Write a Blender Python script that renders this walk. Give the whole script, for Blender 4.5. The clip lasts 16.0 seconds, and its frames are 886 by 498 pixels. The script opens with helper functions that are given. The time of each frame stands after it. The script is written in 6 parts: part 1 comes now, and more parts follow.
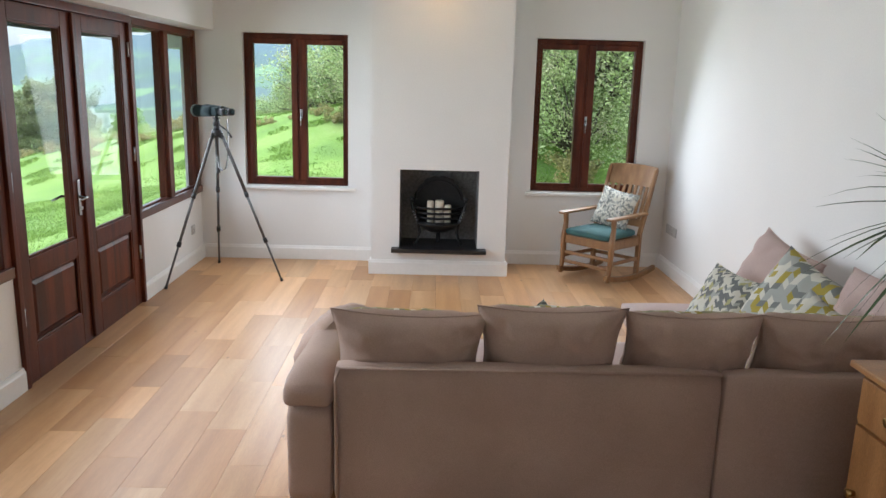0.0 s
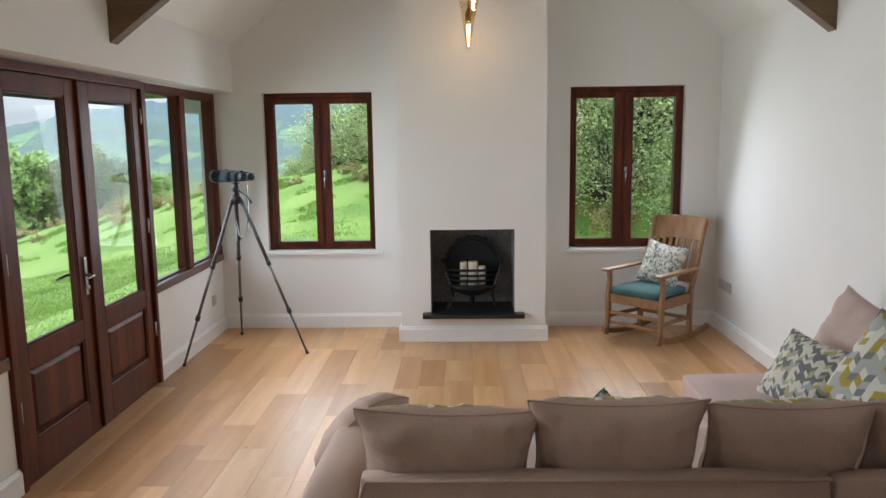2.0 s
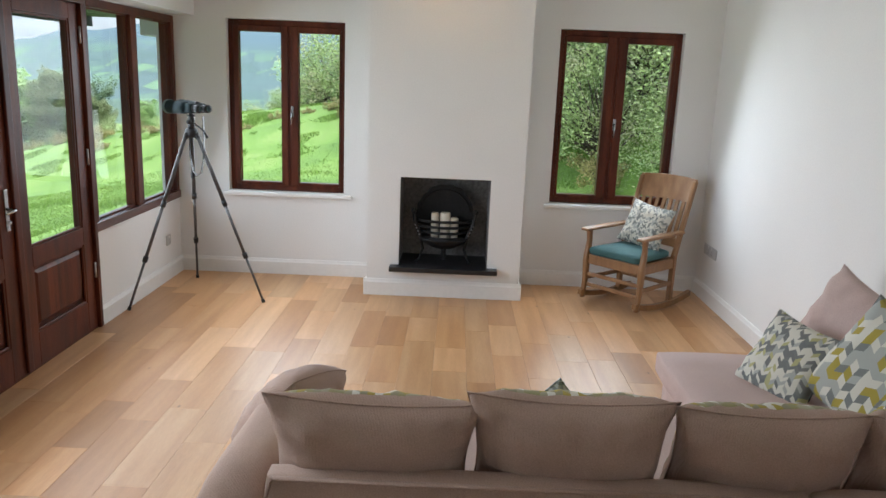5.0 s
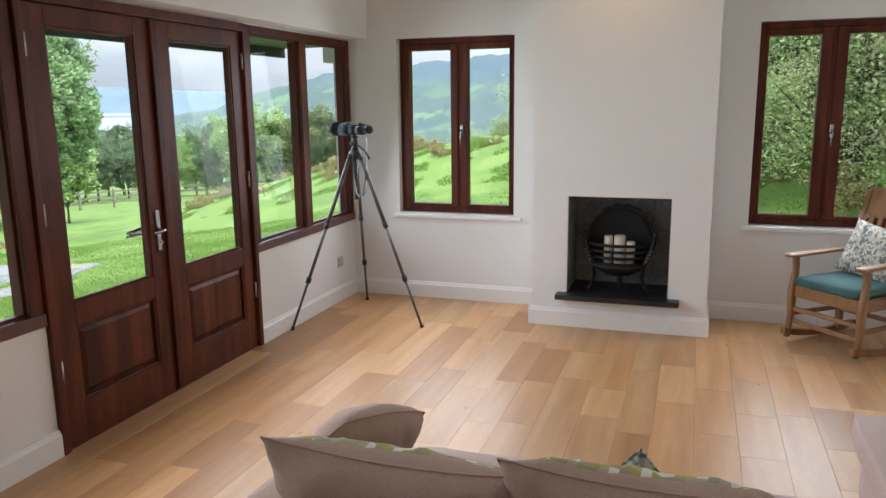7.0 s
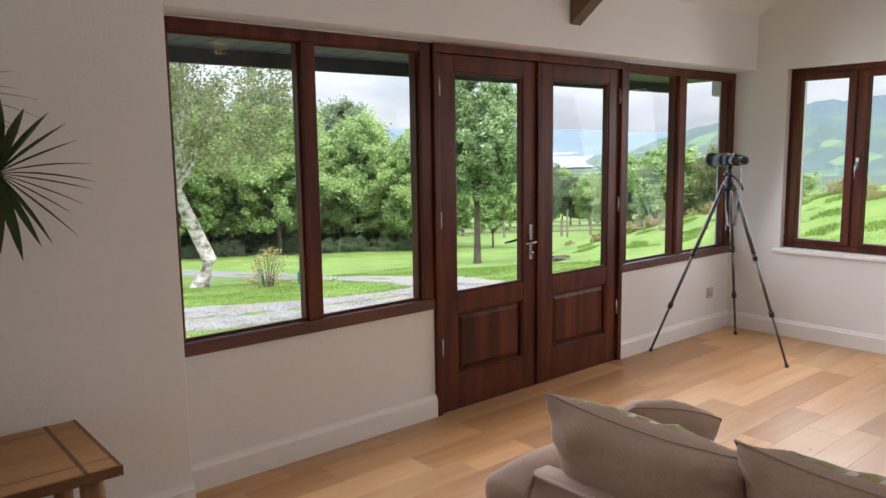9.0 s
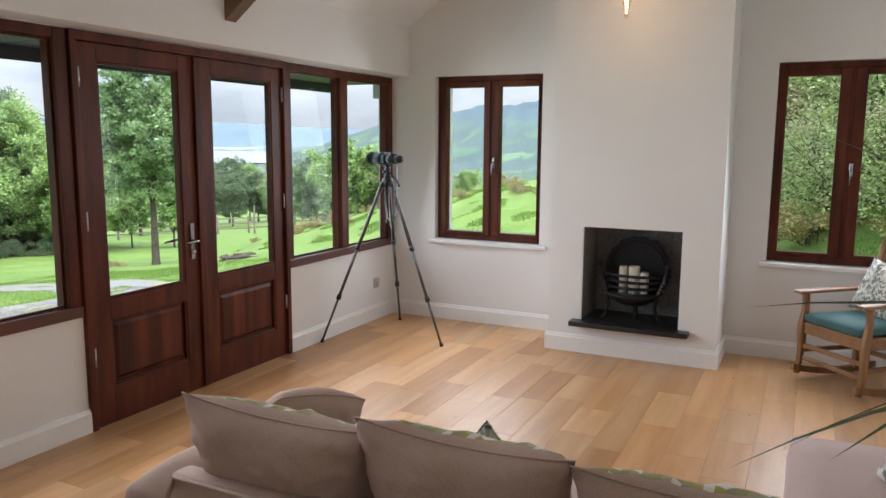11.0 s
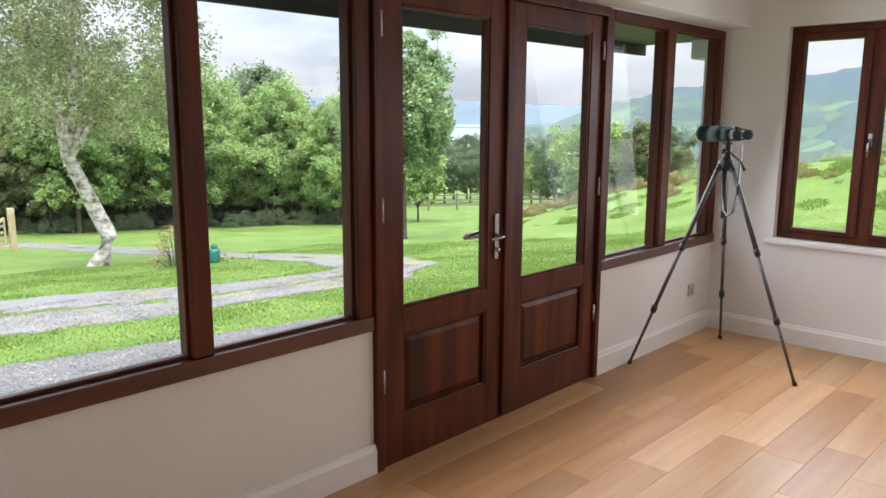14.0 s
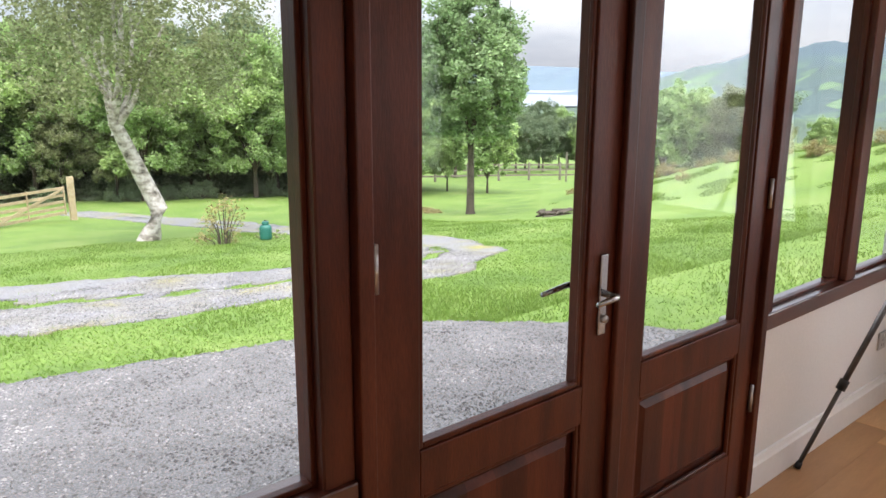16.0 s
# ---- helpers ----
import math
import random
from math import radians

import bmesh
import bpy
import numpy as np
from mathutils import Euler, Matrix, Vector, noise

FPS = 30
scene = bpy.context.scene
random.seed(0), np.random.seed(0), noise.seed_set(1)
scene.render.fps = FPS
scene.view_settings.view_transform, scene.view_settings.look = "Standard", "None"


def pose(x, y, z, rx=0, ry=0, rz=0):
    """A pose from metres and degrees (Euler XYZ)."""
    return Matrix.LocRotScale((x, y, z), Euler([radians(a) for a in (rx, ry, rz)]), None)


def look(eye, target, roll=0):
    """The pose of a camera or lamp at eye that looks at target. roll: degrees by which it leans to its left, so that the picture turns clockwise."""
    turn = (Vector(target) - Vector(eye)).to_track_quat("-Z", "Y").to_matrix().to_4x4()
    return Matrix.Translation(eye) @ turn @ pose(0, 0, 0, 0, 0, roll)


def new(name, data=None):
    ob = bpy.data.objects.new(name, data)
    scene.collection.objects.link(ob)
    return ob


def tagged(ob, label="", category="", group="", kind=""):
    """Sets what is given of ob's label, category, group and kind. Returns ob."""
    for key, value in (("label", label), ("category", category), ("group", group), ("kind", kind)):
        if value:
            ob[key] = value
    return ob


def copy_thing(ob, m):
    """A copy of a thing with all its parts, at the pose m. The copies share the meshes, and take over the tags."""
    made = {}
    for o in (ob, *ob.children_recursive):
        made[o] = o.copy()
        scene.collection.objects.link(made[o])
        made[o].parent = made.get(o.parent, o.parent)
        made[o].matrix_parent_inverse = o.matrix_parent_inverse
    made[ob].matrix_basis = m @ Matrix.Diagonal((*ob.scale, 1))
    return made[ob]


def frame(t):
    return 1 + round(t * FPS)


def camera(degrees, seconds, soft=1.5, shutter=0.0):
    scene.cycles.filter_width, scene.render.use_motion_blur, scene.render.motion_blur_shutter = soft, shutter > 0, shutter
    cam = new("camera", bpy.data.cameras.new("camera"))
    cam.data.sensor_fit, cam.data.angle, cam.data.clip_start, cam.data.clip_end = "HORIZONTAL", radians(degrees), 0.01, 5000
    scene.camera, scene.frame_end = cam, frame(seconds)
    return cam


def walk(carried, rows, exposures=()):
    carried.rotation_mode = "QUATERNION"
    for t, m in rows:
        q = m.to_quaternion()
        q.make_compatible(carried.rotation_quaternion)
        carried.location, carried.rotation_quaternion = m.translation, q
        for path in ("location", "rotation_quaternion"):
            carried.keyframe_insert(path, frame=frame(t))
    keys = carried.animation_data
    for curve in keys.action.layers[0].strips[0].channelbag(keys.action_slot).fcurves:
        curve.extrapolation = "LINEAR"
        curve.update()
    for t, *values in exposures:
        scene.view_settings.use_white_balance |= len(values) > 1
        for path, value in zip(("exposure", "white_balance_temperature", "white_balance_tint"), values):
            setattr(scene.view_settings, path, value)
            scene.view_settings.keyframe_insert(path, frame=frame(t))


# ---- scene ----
# ---- camera ----
cam = camera(61.2, 16.0)
PATH = [
    (0, (2.197, -7.068, 1.687), (2.225, -5.115, 1.256), 1.5),
    (0.5, (2.207, -6.91, 1.711), (2.152, -4.94, 1.372), 2.1),
    (1, (2.192, -6.764, 1.707), (2.017, -4.79, 1.431), 1.0),
    (1.5, (2.178, -6.675, 1.704), (2.05, -4.699, 1.428), -0.4),
    (2, (2.176, -6.629, 1.702), (2.12, -4.652, 1.406), -0.8),
    (2.5, (2.165, -6.613, 1.7), (2.166, -4.641, 1.369), -0.6),
    (3, (2.158, -6.62, 1.709), (2.219, -4.652, 1.357), 0.2),
    (3.5, (2.091, -6.6, 1.701), (2.215, -4.642, 1.314), 1.0),
    (4, (2.138, -6.525, 1.69), (2.245, -4.578, 1.246), 1.4),
    (6.3, (2.657, -5.891, 1.712), (2.337, -3.966, 1.272), -0.3),
    (6.5, (2.713, -5.87, 1.693), (2.338, -3.955, 1.257), -1.2),
    (7, (2.746, -5.736, 1.604), (2.113, -3.878, 1.218), -0.7),
    (7.5, (2.866, -5.656, 1.541), (1.811, -3.987, 1.221), 0.9),
    (8, (3.087, -5.672, 1.529), (1.704, -4.261, 1.224), 1.1),
    (8.5, (3.141, -5.786, 1.526), (1.606, -4.531, 1.26), 0.1),
    (9, (3.203, -5.88, 1.539), (1.691, -4.599, 1.269), -0.8),
    (9.5, (3.26, -5.889, 1.547), (1.865, -4.482, 1.27), -1.8),
    (10, (3.331, -5.856, 1.556), (2.15, -4.266, 1.279), -1.9),
    (10.2, (3.38, -5.85, 1.56), (2.292, -4.194, 1.283), -1.7),
    (12.3, (3.337, -5.796, 1.504), (2.545, -3.983, 1.216), 1.4),
    (12.5, (3.278, -5.755, 1.495), (2.399, -3.983, 1.199), 1.6),
    (13, (2.946, -5.617, 1.495), (1.885, -3.953, 1.174), 1.3),
    (13.5, (2.625, -5.439, 1.474), (1.403, -3.893, 1.133), 0.9),
    (14, (2.283, -5.209, 1.505), (0.923, -3.785, 1.159), 0.3),
    (14.5, (1.913, -4.975, 1.491), (0.577, -3.53, 1.134), -0.3),
    (15, (1.62, -4.664, 1.474), (0.34, -3.171, 1.109), -1.0),
    (15.5, (1.358, -4.343, 1.485), (0.017, -2.909, 1.107), -1.0),
    (16, (1.168, -4.014, 1.485), (-0.309, -2.736, 1.052), 0.2),
]
walk(cam, [(t, look(eye, target, roll)) for t, eye, target, roll in PATH], exposures=[(0, 0.36, 5950, 7.5), (0.7, 0.28, 6000, 7.5), (1.5, 0.09, 6170, 8.5), (2.5, 0.08, 6110, 7.5), (4, 0.2, 5970, 7), (7, 0.13, 6130, 10.5), (9, 0.13, 6450, 15), (10.2, 0.10, 6330, 13), (12.5, 0.17, 6060, 10), (14.5, 0.08, 6530, 15.5), (16, 0.15, 6560, 17)])

# ---- world and light ----
world = bpy.data.worlds.new("world")
scene.world = world
world.use_nodes = True
wn, wl = world.node_tree.nodes, world.node_tree.links
wbg = wn["Background"]
sky = wn.new("ShaderNodeTexSky")
sky.sky_type, sky.sun_disc = "NISHITA", False
sky.sun_elevation, sky.sun_rotation = radians(61), radians(123)
sky.air_density, sky.dust_density = 1.0, 3.0
wtc = wn.new("ShaderNodeTexCoord")
wmap = wn.new("ShaderNodeMapping")
wmap.inputs["Scale"].default_value = (1.0, 1.0, 3.2)
wnoise = wn.new("ShaderNodeTexNoise")
wnoise.inputs["Scale"].default_value, wnoise.inputs["Detail"].default_value = 3.2, 7.0
wnoise.inputs["Roughness"].default_value = 0.58
wramp = wn.new("ShaderNodeValToRGB")
wramp.color_ramp.elements[0].position, wramp.color_ramp.elements[0].color = 0.34, (3.2, 3.6, 4.25, 1)
wramp.color_ramp.elements[1].position, wramp.color_ramp.elements[1].color = 0.62, (5.5, 5.7, 6.0, 1)
wmix = wn.new("ShaderNodeMix")
wmix.data_type = "RGBA"
wmix.inputs["Factor"].default_value = 0.85
wl.new(wtc.outputs["Generated"], wmap.inputs["Vector"])
wl.new(wmap.outputs["Vector"], wnoise.inputs["Vector"])
wl.new(wnoise.outputs["Fac"], wramp.inputs["Fac"])
wl.new(sky.outputs["Color"], wmix.inputs["A"])
wl.new(wramp.outputs["Color"], wmix.inputs["B"])
wsep, wup, wscale = wn.new("ShaderNodeSeparateXYZ"), wn.new("ShaderNodeMapRange"), wn.new("ShaderNodeVectorMath")
wl.new(wtc.outputs["Generated"], wsep.inputs[0])
wl.new(wsep.outputs["Z"], wup.inputs["Value"])
wup.inputs["To Min"].default_value, wup.inputs["To Max"].default_value = 1.0, 5.6  # an overcast sky is far brighter overhead
wscale.operation = "SCALE"
wl.new(wmix.outputs["Result"], wscale.inputs[0])
wl.new(wup.outputs["Result"], wscale.inputs["Scale"])
wl.new(wscale.outputs[0], wbg.inputs["Color"])
wbg.inputs["Strength"].default_value = 0.14

sun = new("sun", bpy.data.lights.new("sun", "SUN"))
sun.data.energy, sun.data.angle, sun.data.color = 4.4, radians(60), (1.0, 0.96, 0.9)
sun.matrix_world = look((0, 0, 30), (-14, 9, 0))


def window_light(name, place, target, w, h, watts):
    lamp = new(name, bpy.data.lights.new(name, "AREA"))
    lamp.data.shape, lamp.data.size, lamp.data.size_y, lamp.data.energy = "RECTANGLE", w, h, watts
    lamp.data.color, lamp.data.spread = (0.93, 0.96, 1.0), radians(156)  # the deep reveals keep the light from going wide
    lamp.matrix_world = look(place, target)
    return lamp


# the sky's light in the window openings
window_light("window_light_wide", (0.24, -3.97, 1.37), (3.24, -3.97, 0.6), 1.36, 1.34, 19)
window_light("window_light_doors", (0.24, -2.37, 1.33), (3.24, -2.37, 0.55), 1.40, 1.24, 18)
window_light("window_light_side", (0.24, -0.85, 1.37), (3.24, -1.0, 0.6), 1.20, 1.34, 11)
window_light("window_light_north_west", (0.90, -0.20, 1.39), (0.90, -3.2, 0.6), 0.86, 1.28, 10)
window_light("window_light_north_east", (3.60, -0.20, 1.39), (3.50, -3.2, 0.45), 0.86, 1.28, 13)
# added fill lamps behind the camera, at invented openings, to lift the sofa back
window_light("window_light_south_west", (1.1, -9.30, 1.4), (1.1, -7.4, 0.0), 1.2, 1.3, 3)
window_light("window_light_south_east", (3.4, -9.30, 1.4), (3.4, -7.4, 0.0), 1.2, 1.3, 3)


# ---- building helpers ----
def link(nt, a, b):
    nt.links.new(a, b)


def material(name, colors, scale=4.0, rough=0.6, metal=0.0, bump=0.0, bump_scale=60.0, stretch=(1, 1, 1), fine=0.25, island=0.0, objrand=0.0,
             translucent=0.0, rough_var=0.1, coat=0.0, coords="Object", detail=5.0):
    """Noise between the colours at two scales, with relief."""
    m = bpy.data.materials.new(name)
    m.use_nodes = True
    nt = m.node_tree
    n = nt.nodes
    p = n["Principled BSDF"]
    tc = n.new("ShaderNodeTexCoord")
    mp = n.new("ShaderNodeMapping")
    mp.inputs["Scale"].default_value = stretch
    link(nt, tc.outputs[coords], mp.inputs["Vector"])
    vec = mp.outputs["Vector"]
    if objrand:
        oi = n.new("ShaderNodeObjectInfo")
        add = n.new("ShaderNodeVectorMath")
        add.operation = "MULTIPLY_ADD"
        link(nt, oi.outputs["Random"], add.inputs[0])
        add.inputs[1].default_value = (37, 53, 71)
        link(nt, vec, add.inputs[2])
        vec = add.outputs[0]
    big = n.new("ShaderNodeTexNoise")
    big.inputs["Scale"].default_value, big.inputs["Detail"].default_value = scale, detail
    link(nt, vec, big.inputs["Vector"])
    ramp = n.new("ShaderNodeValToRGB")
    els = ramp.color_ramp.elements
    while len(els) < len(colors):
        els.new(0.5)
    for k, c in enumerate(colors):
        els[k].position = 0.3 + 0.4 * k / max(1, len(colors) - 1)
        els[k].color = (*c, 1)
    link(nt, big.outputs["Fac"], ramp.inputs["Fac"])
    col = ramp.outputs["Color"]
    sm = n.new("ShaderNodeTexNoise")
    sm.inputs["Scale"].default_value, sm.inputs["Detail"].default_value = bump_scale, 4.0
    link(nt, vec, sm.inputs["Vector"])
    hs = n.new("ShaderNodeHueSaturation")
    mr = n.new("ShaderNodeMapRange")
    mr.inputs["From Min"].default_value, mr.inputs["From Max"].default_value = 0.3, 0.7
    mr.inputs["To Min"].default_value, mr.inputs["To Max"].default_value = 1 - fine, 1 + fine
    link(nt, sm.outputs["Fac"], mr.inputs["Value"])
    val = mr.outputs["Result"]
    for src, amt in (("island", island), ("object", objrand)):
        if amt:
            node = n.new("ShaderNodeNewGeometry") if src == "island" else n.new("ShaderNodeObjectInfo")
            out = node.outputs["Random Per Island"] if src == "island" else node.outputs["Random"]
            m2 = n.new("ShaderNodeMapRange")
            m2.inputs["To Min"].default_value, m2.inputs["To Max"].default_value = 1 - amt, 1 + amt
            link(nt, out, m2.inputs["Value"])
            mul = n.new("ShaderNodeMath")
            mul.operation = "MULTIPLY"
            link(nt, val, mul.inputs[0])
            link(nt, m2.outputs["Result"], mul.inputs[1])
            val = mul.outputs[0]
    link(nt, val, hs.inputs["Value"])
    link(nt, col, hs.inputs["Color"])
    link(nt, hs.outputs["Color"], p.inputs["Base Color"])
    rr = n.new("ShaderNodeMapRange")
    rr.inputs["To Min"].default_value, rr.inputs["To Max"].default_value = max(0.02, rough - rough_var), min(1, rough + rough_var)
    link(nt, big.outputs["Fac"], rr.inputs["Value"])
    link(nt, rr.outputs["Result"], p.inputs["Roughness"])
    p.inputs["Metallic"].default_value = metal
    if coat:
        p.inputs["Coat Weight"].default_value, p.inputs["Coat Roughness"].default_value = coat, 0.25
    if bump:
        b = n.new("ShaderNodeBump")
        b.inputs["Strength"].default_value, b.inputs["Distance"].default_value = 1.0, bump
        link(nt, sm.outputs["Fac"], b.inputs["Height"])
        link(nt, b.outputs["Normal"], p.inputs["Normal"])
    if translucent:
        tr = n.new("ShaderNodeBsdfTranslucent")
        link(nt, hs.outputs["Color"], tr.inputs["Color"])
        mx = n.new("ShaderNodeMixShader")
        mx.inputs["Fac"].default_value = translucent
        link(nt, p.outputs["BSDF"], mx.inputs[1])
        link(nt, tr.outputs["BSDF"], mx.inputs[2])
        link(nt, mx.outputs["Shader"], n["Material Output"].inputs["Surface"])
    return m


def mesh_of(bm, name, mat, smooth=False):
    bmesh.ops.recalc_face_normals(bm, faces=bm.faces)
    me = bpy.data.meshes.new(name)
    bm.to_mesh(me)
    bm.free()
    me.materials.append(mat)
    if smooth:
        me.polygons.foreach_set("use_smooth", [True] * len(me.polygons))
    return me


def part(name, bm, mat, parent=None, label="", smooth=False):
    ob = new(name, mesh_of(bm, name, mat, smooth))
    if parent:
        ob.parent = parent
    if label:
        ob["label"] = label
    return ob


def thing(name, label, category, at=None, group="", kind=""):
    ob = new(name)
    ob.empty_display_size = 0.05
    if at is not None:
        ob.matrix_basis = at if isinstance(at, Matrix) else pose(*at)
    return tagged(ob, label, category, group, kind)


def box(bm, x0, x1, y0, y1, z0, z1, bevel=0.0, seg=2):
    vs = [bm.verts.new(p) for p in ((x0, y0, z0), (x1, y0, z0), (x1, y1, z0), (x0, y1, z0), (x0, y0, z1), (x1, y0, z1), (x1, y1, z1), (x0, y1, z1))]
    fs = [bm.faces.new([vs[i] for i in f]) for f in ((3, 2, 1, 0), (4, 5, 6, 7), (0, 1, 5, 4), (1, 2, 6, 5), (2, 3, 7, 6), (3, 0, 4, 7))]
    if bevel:
        es = list({e for f in fs for e in f.edges})
        bmesh.ops.bevel(bm, geom=es, offset=bevel, segments=seg, affect="EDGES", profile=0.5)
    return bm


def boxed(*a, **k):
    return box(bmesh.new(), *a, **k)


def tube(bm, pts, radii, n=10, caps=True):
    """A round bar along points."""
    pts = [Vector(p) for p in pts]
    if not hasattr(radii, "__len__"):
        radii = [radii] * len(pts)
    rings = []
    up = Vector((0.13, 0.21, 0.97)).normalized()
    for i, p in enumerate(pts):
        d = (pts[min(i + 1, len(pts) - 1)] - pts[max(i - 1, 0)]).normalized()
        a = d.cross(up)
        if a.length < 1e-3:
            a = d.cross(Vector((1, 0, 0)))
        a.normalize()
        b = d.cross(a)
        rings.append([bm.verts.new(p + (a * math.cos(2 * math.pi * k / n) + b * math.sin(2 * math.pi * k / n)) * radii[i]) for k in range(n)])
    for r, s in zip(rings, rings[1:]):
        for k in range(n):
            bm.faces.new((r[k], r[(k + 1) % n], s[(k + 1) % n], s[k]))
    if caps:
        bm.faces.new(rings[0][::-1])
        bm.faces.new(rings[-1])
    return bm


def tubed(*a, **k):
    return tube(bmesh.new(), *a, **k)


def lathe(bm, profile, n=20, at=(0, 0, 0)):
    """Turns (radius, height) pairs about the upright axis."""
    rings = [[bm.verts.new((at[0] + r * math.cos(2 * math.pi * k / n), at[1] + r * math.sin(2 * math.pi * k / n), at[2] + z)) for k in range(n)] for r, z in profile]
    for r, s in zip(rings, rings[1:]):
        for k in range(n):
            bm.faces.new((r[k], r[(k + 1) % n], s[(k + 1) % n], s[k]))
    bm.faces.new(rings[0][::-1])
    bm.faces.new(rings[-1])
    return bm


def bar(bm, p0, p1, w, d, bevel=0.0):
    """A squared bar between two points, w across and d deep."""
    p0, p1 = Vector(p0), Vector(p1)
    ax = (p1 - p0).normalized()
    ref = Vector((0, 0, 1)) if abs(ax.z) < 0.9 else Vector((0, 1, 0))
    s = ax.cross(ref).normalized()
    u = s.cross(ax).normalized()
    vs = [bm.verts.new(p + s * a * w / 2 + u * b * d / 2) for p in (p0, p1) for a, b in ((-1, -1), (1, -1), (1, 1), (-1, 1))]
    fs = [bm.faces.new([vs[i] for i in f]) for f in ((3, 2, 1, 0), (4, 5, 6, 7), (0, 1, 5, 4), (1, 2, 6, 5), (2, 3, 7, 6), (3, 0, 4, 7))]
    if bevel:
        bmesh.ops.bevel(bm, geom=list({e for f in fs for e in f.edges}), offset=bevel, segments=2, affect="EDGES", profile=0.5)
    return bm


def holed(bm, us, vs, holes, place, thick):
    """A wall over the grid us x vs with rectangular holes; place(u, v, w) lays it into the world, w from 0 to thick."""
    us = sorted(set(us) | {h[k] for h in holes for k in (0, 1)})
    vs = sorted(set(vs) | {h[k] for h in holes for k in (2, 3)})
    nu, nv = len(us) - 1, len(vs) - 1

    def solid(i, j):
        if not (0 <= i < nu and 0 <= j < nv):
            return False
        u, v = (us[i] + us[i + 1]) / 2, (vs[j] + vs[j + 1]) / 2
        return not any(h[0] < u < h[1] and h[2] < v < h[3] for h in holes)

    cache = {}

    def vert(i, j, w):
        if (i, j, w) not in cache:
            cache[i, j, w] = bm.verts.new(place(us[i], vs[j], w))
        return cache[i, j, w]

    for i in range(nu):
        for j in range(nv):
            if not solid(i, j):
                continue
            for w in (0, thick):
                bm.faces.new([vert(a, b, w) for a, b in ((i, j), (i + 1, j), (i + 1, j + 1), (i, j + 1))])
            for di, dj, e in ((-1, 0, ((i, j), (i, j + 1))), (1, 0, ((i + 1, j), (i + 1, j + 1))), (0, -1, ((i, j), (i + 1, j))), (0, 1, ((i, j + 1), (i + 1, j + 1)))):
                if not solid(i + di, j + dj):
                    a, b = e
                    bm.faces.new((vert(*a, 0), vert(*b, 0), vert(*b, thick), vert(*a, thick)))
    return bm


def smooth_step(a, b, v):
    t = min(1.0, max(0.0, (v - a) / (b - a)))
    return t * t * (3 - 2 * t)


def pillow(w, h, d, n=28, pinch=0.10, wrinkle=0.012, seed=0):
    """A stuffed cushion in the x-z plane, h high and d thick, with drawn-in sides and pointed corners."""
    bm = bmesh.new()
    sheets = []
    for side in (-1, 1):
        grid = []
        for i in range(n + 1):
            row = []
            for j in range(n + 1):
                u, v = -1 + 2 * i / n, -1 + 2 * j / n
                pu = 1 - pinch * (1 - v * v) ** 1.0 * abs(u) ** 3
                pv = 1 - pinch * (1 - u * u) ** 1.0 * abs(v) ** 3
                t = ((1 - u**4) * (1 - v**4)) ** 0.5
                t = t * (0.75 + 0.25 * (1 - (u * u + v * v) / 2))
                wr = wrinkle * noise.noise(Vector((u * 2.6 + seed * 7, v * 2.6, side * 3 + seed))) * (1.3 - t) + 0.4 * wrinkle * noise.noise(Vector((u * 7, v * 7 + seed, side)))
                rim = max(abs(u), abs(v))
                along = u if abs(v) > abs(u) else v
                wr -= 0.55 * wrinkle * smooth_step(0.35, 0.8, rim) * (1 - smooth_step(0.9, 1.0, rim)) * abs(noise.noise(Vector((along * 3.6 + seed * 3, rim * 0.8, side * 2 + seed)))) * 2
                p = (u * pu * w / 2, side * (t * d / 2 + wr * (1 if t > 0.02 else 0)), v * pv * h / 2)
                edge = i in (0, n) or j in (0, n)
                row.append(sheets[0][i][j] if side == 1 and edge else bm.verts.new(p))
            grid.append(row)
        sheets.append(grid)
        for i in range(n):
            for j in range(n):
                f = (grid[i][j], grid[i + 1][j], grid[i + 1][j + 1], grid[i][j + 1])
                bm.faces.new(f if side == 1 else f[::-1]).material_index = 1 if side == 1 and 0 < i < n - 1 and 0 < j < n - 1 else 0
    return bm


def piping(w, h, pinch=0.10, r=0.0035, n=18):
    pts = []
    for k in range(4 * n):
        s, q = divmod(k, n)
        a = -1 + 2 * q / n
        u, v = ((a, -1), (1, a), (-a, 1), (-1, -a))[s]
        pts.append((u * (1 - pinch * (1 - v * v) * abs(u) ** 3) * w / 2, 0, v * (1 - pinch * (1 - u * u) * abs(v) ** 3) * h / 2))
    pts.append(pts[0])
    return tubed(pts, r, n=6, caps=False)


# ---- materials ----
wall_paint = material("wall_paint", [(0.765, 0.757, 0.742), (0.80, 0.792, 0.777)], scale=1.3, rough=0.75, bump=0.0012, bump_scale=90, fine=0.02)
trim_paint = material("trim_paint", [(0.80, 0.79, 0.77), (0.84, 0.83, 0.81)], scale=3, rough=0.38, bump=0.0006, bump_scale=30, fine=0.02)
oak_floor = material("oak_floor", [(0.47, 0.258, 0.116), (0.55, 0.32, 0.153), (0.62, 0.385, 0.20)], scale=2.0, rough=0.34, bump=0.0005, bump_scale=46, stretch=(6.0, 0.5, 1), fine=0.07, objrand=0.13, rough_var=0.08, detail=8)
nt = oak_floor.node_tree
knots, spot, dark, shift, inf = (nt.nodes.new(k) for k in ("ShaderNodeTexVoronoi", "ShaderNodeMapRange", "ShaderNodeMix", "ShaderNodeVectorMath", "ShaderNodeObjectInfo"))
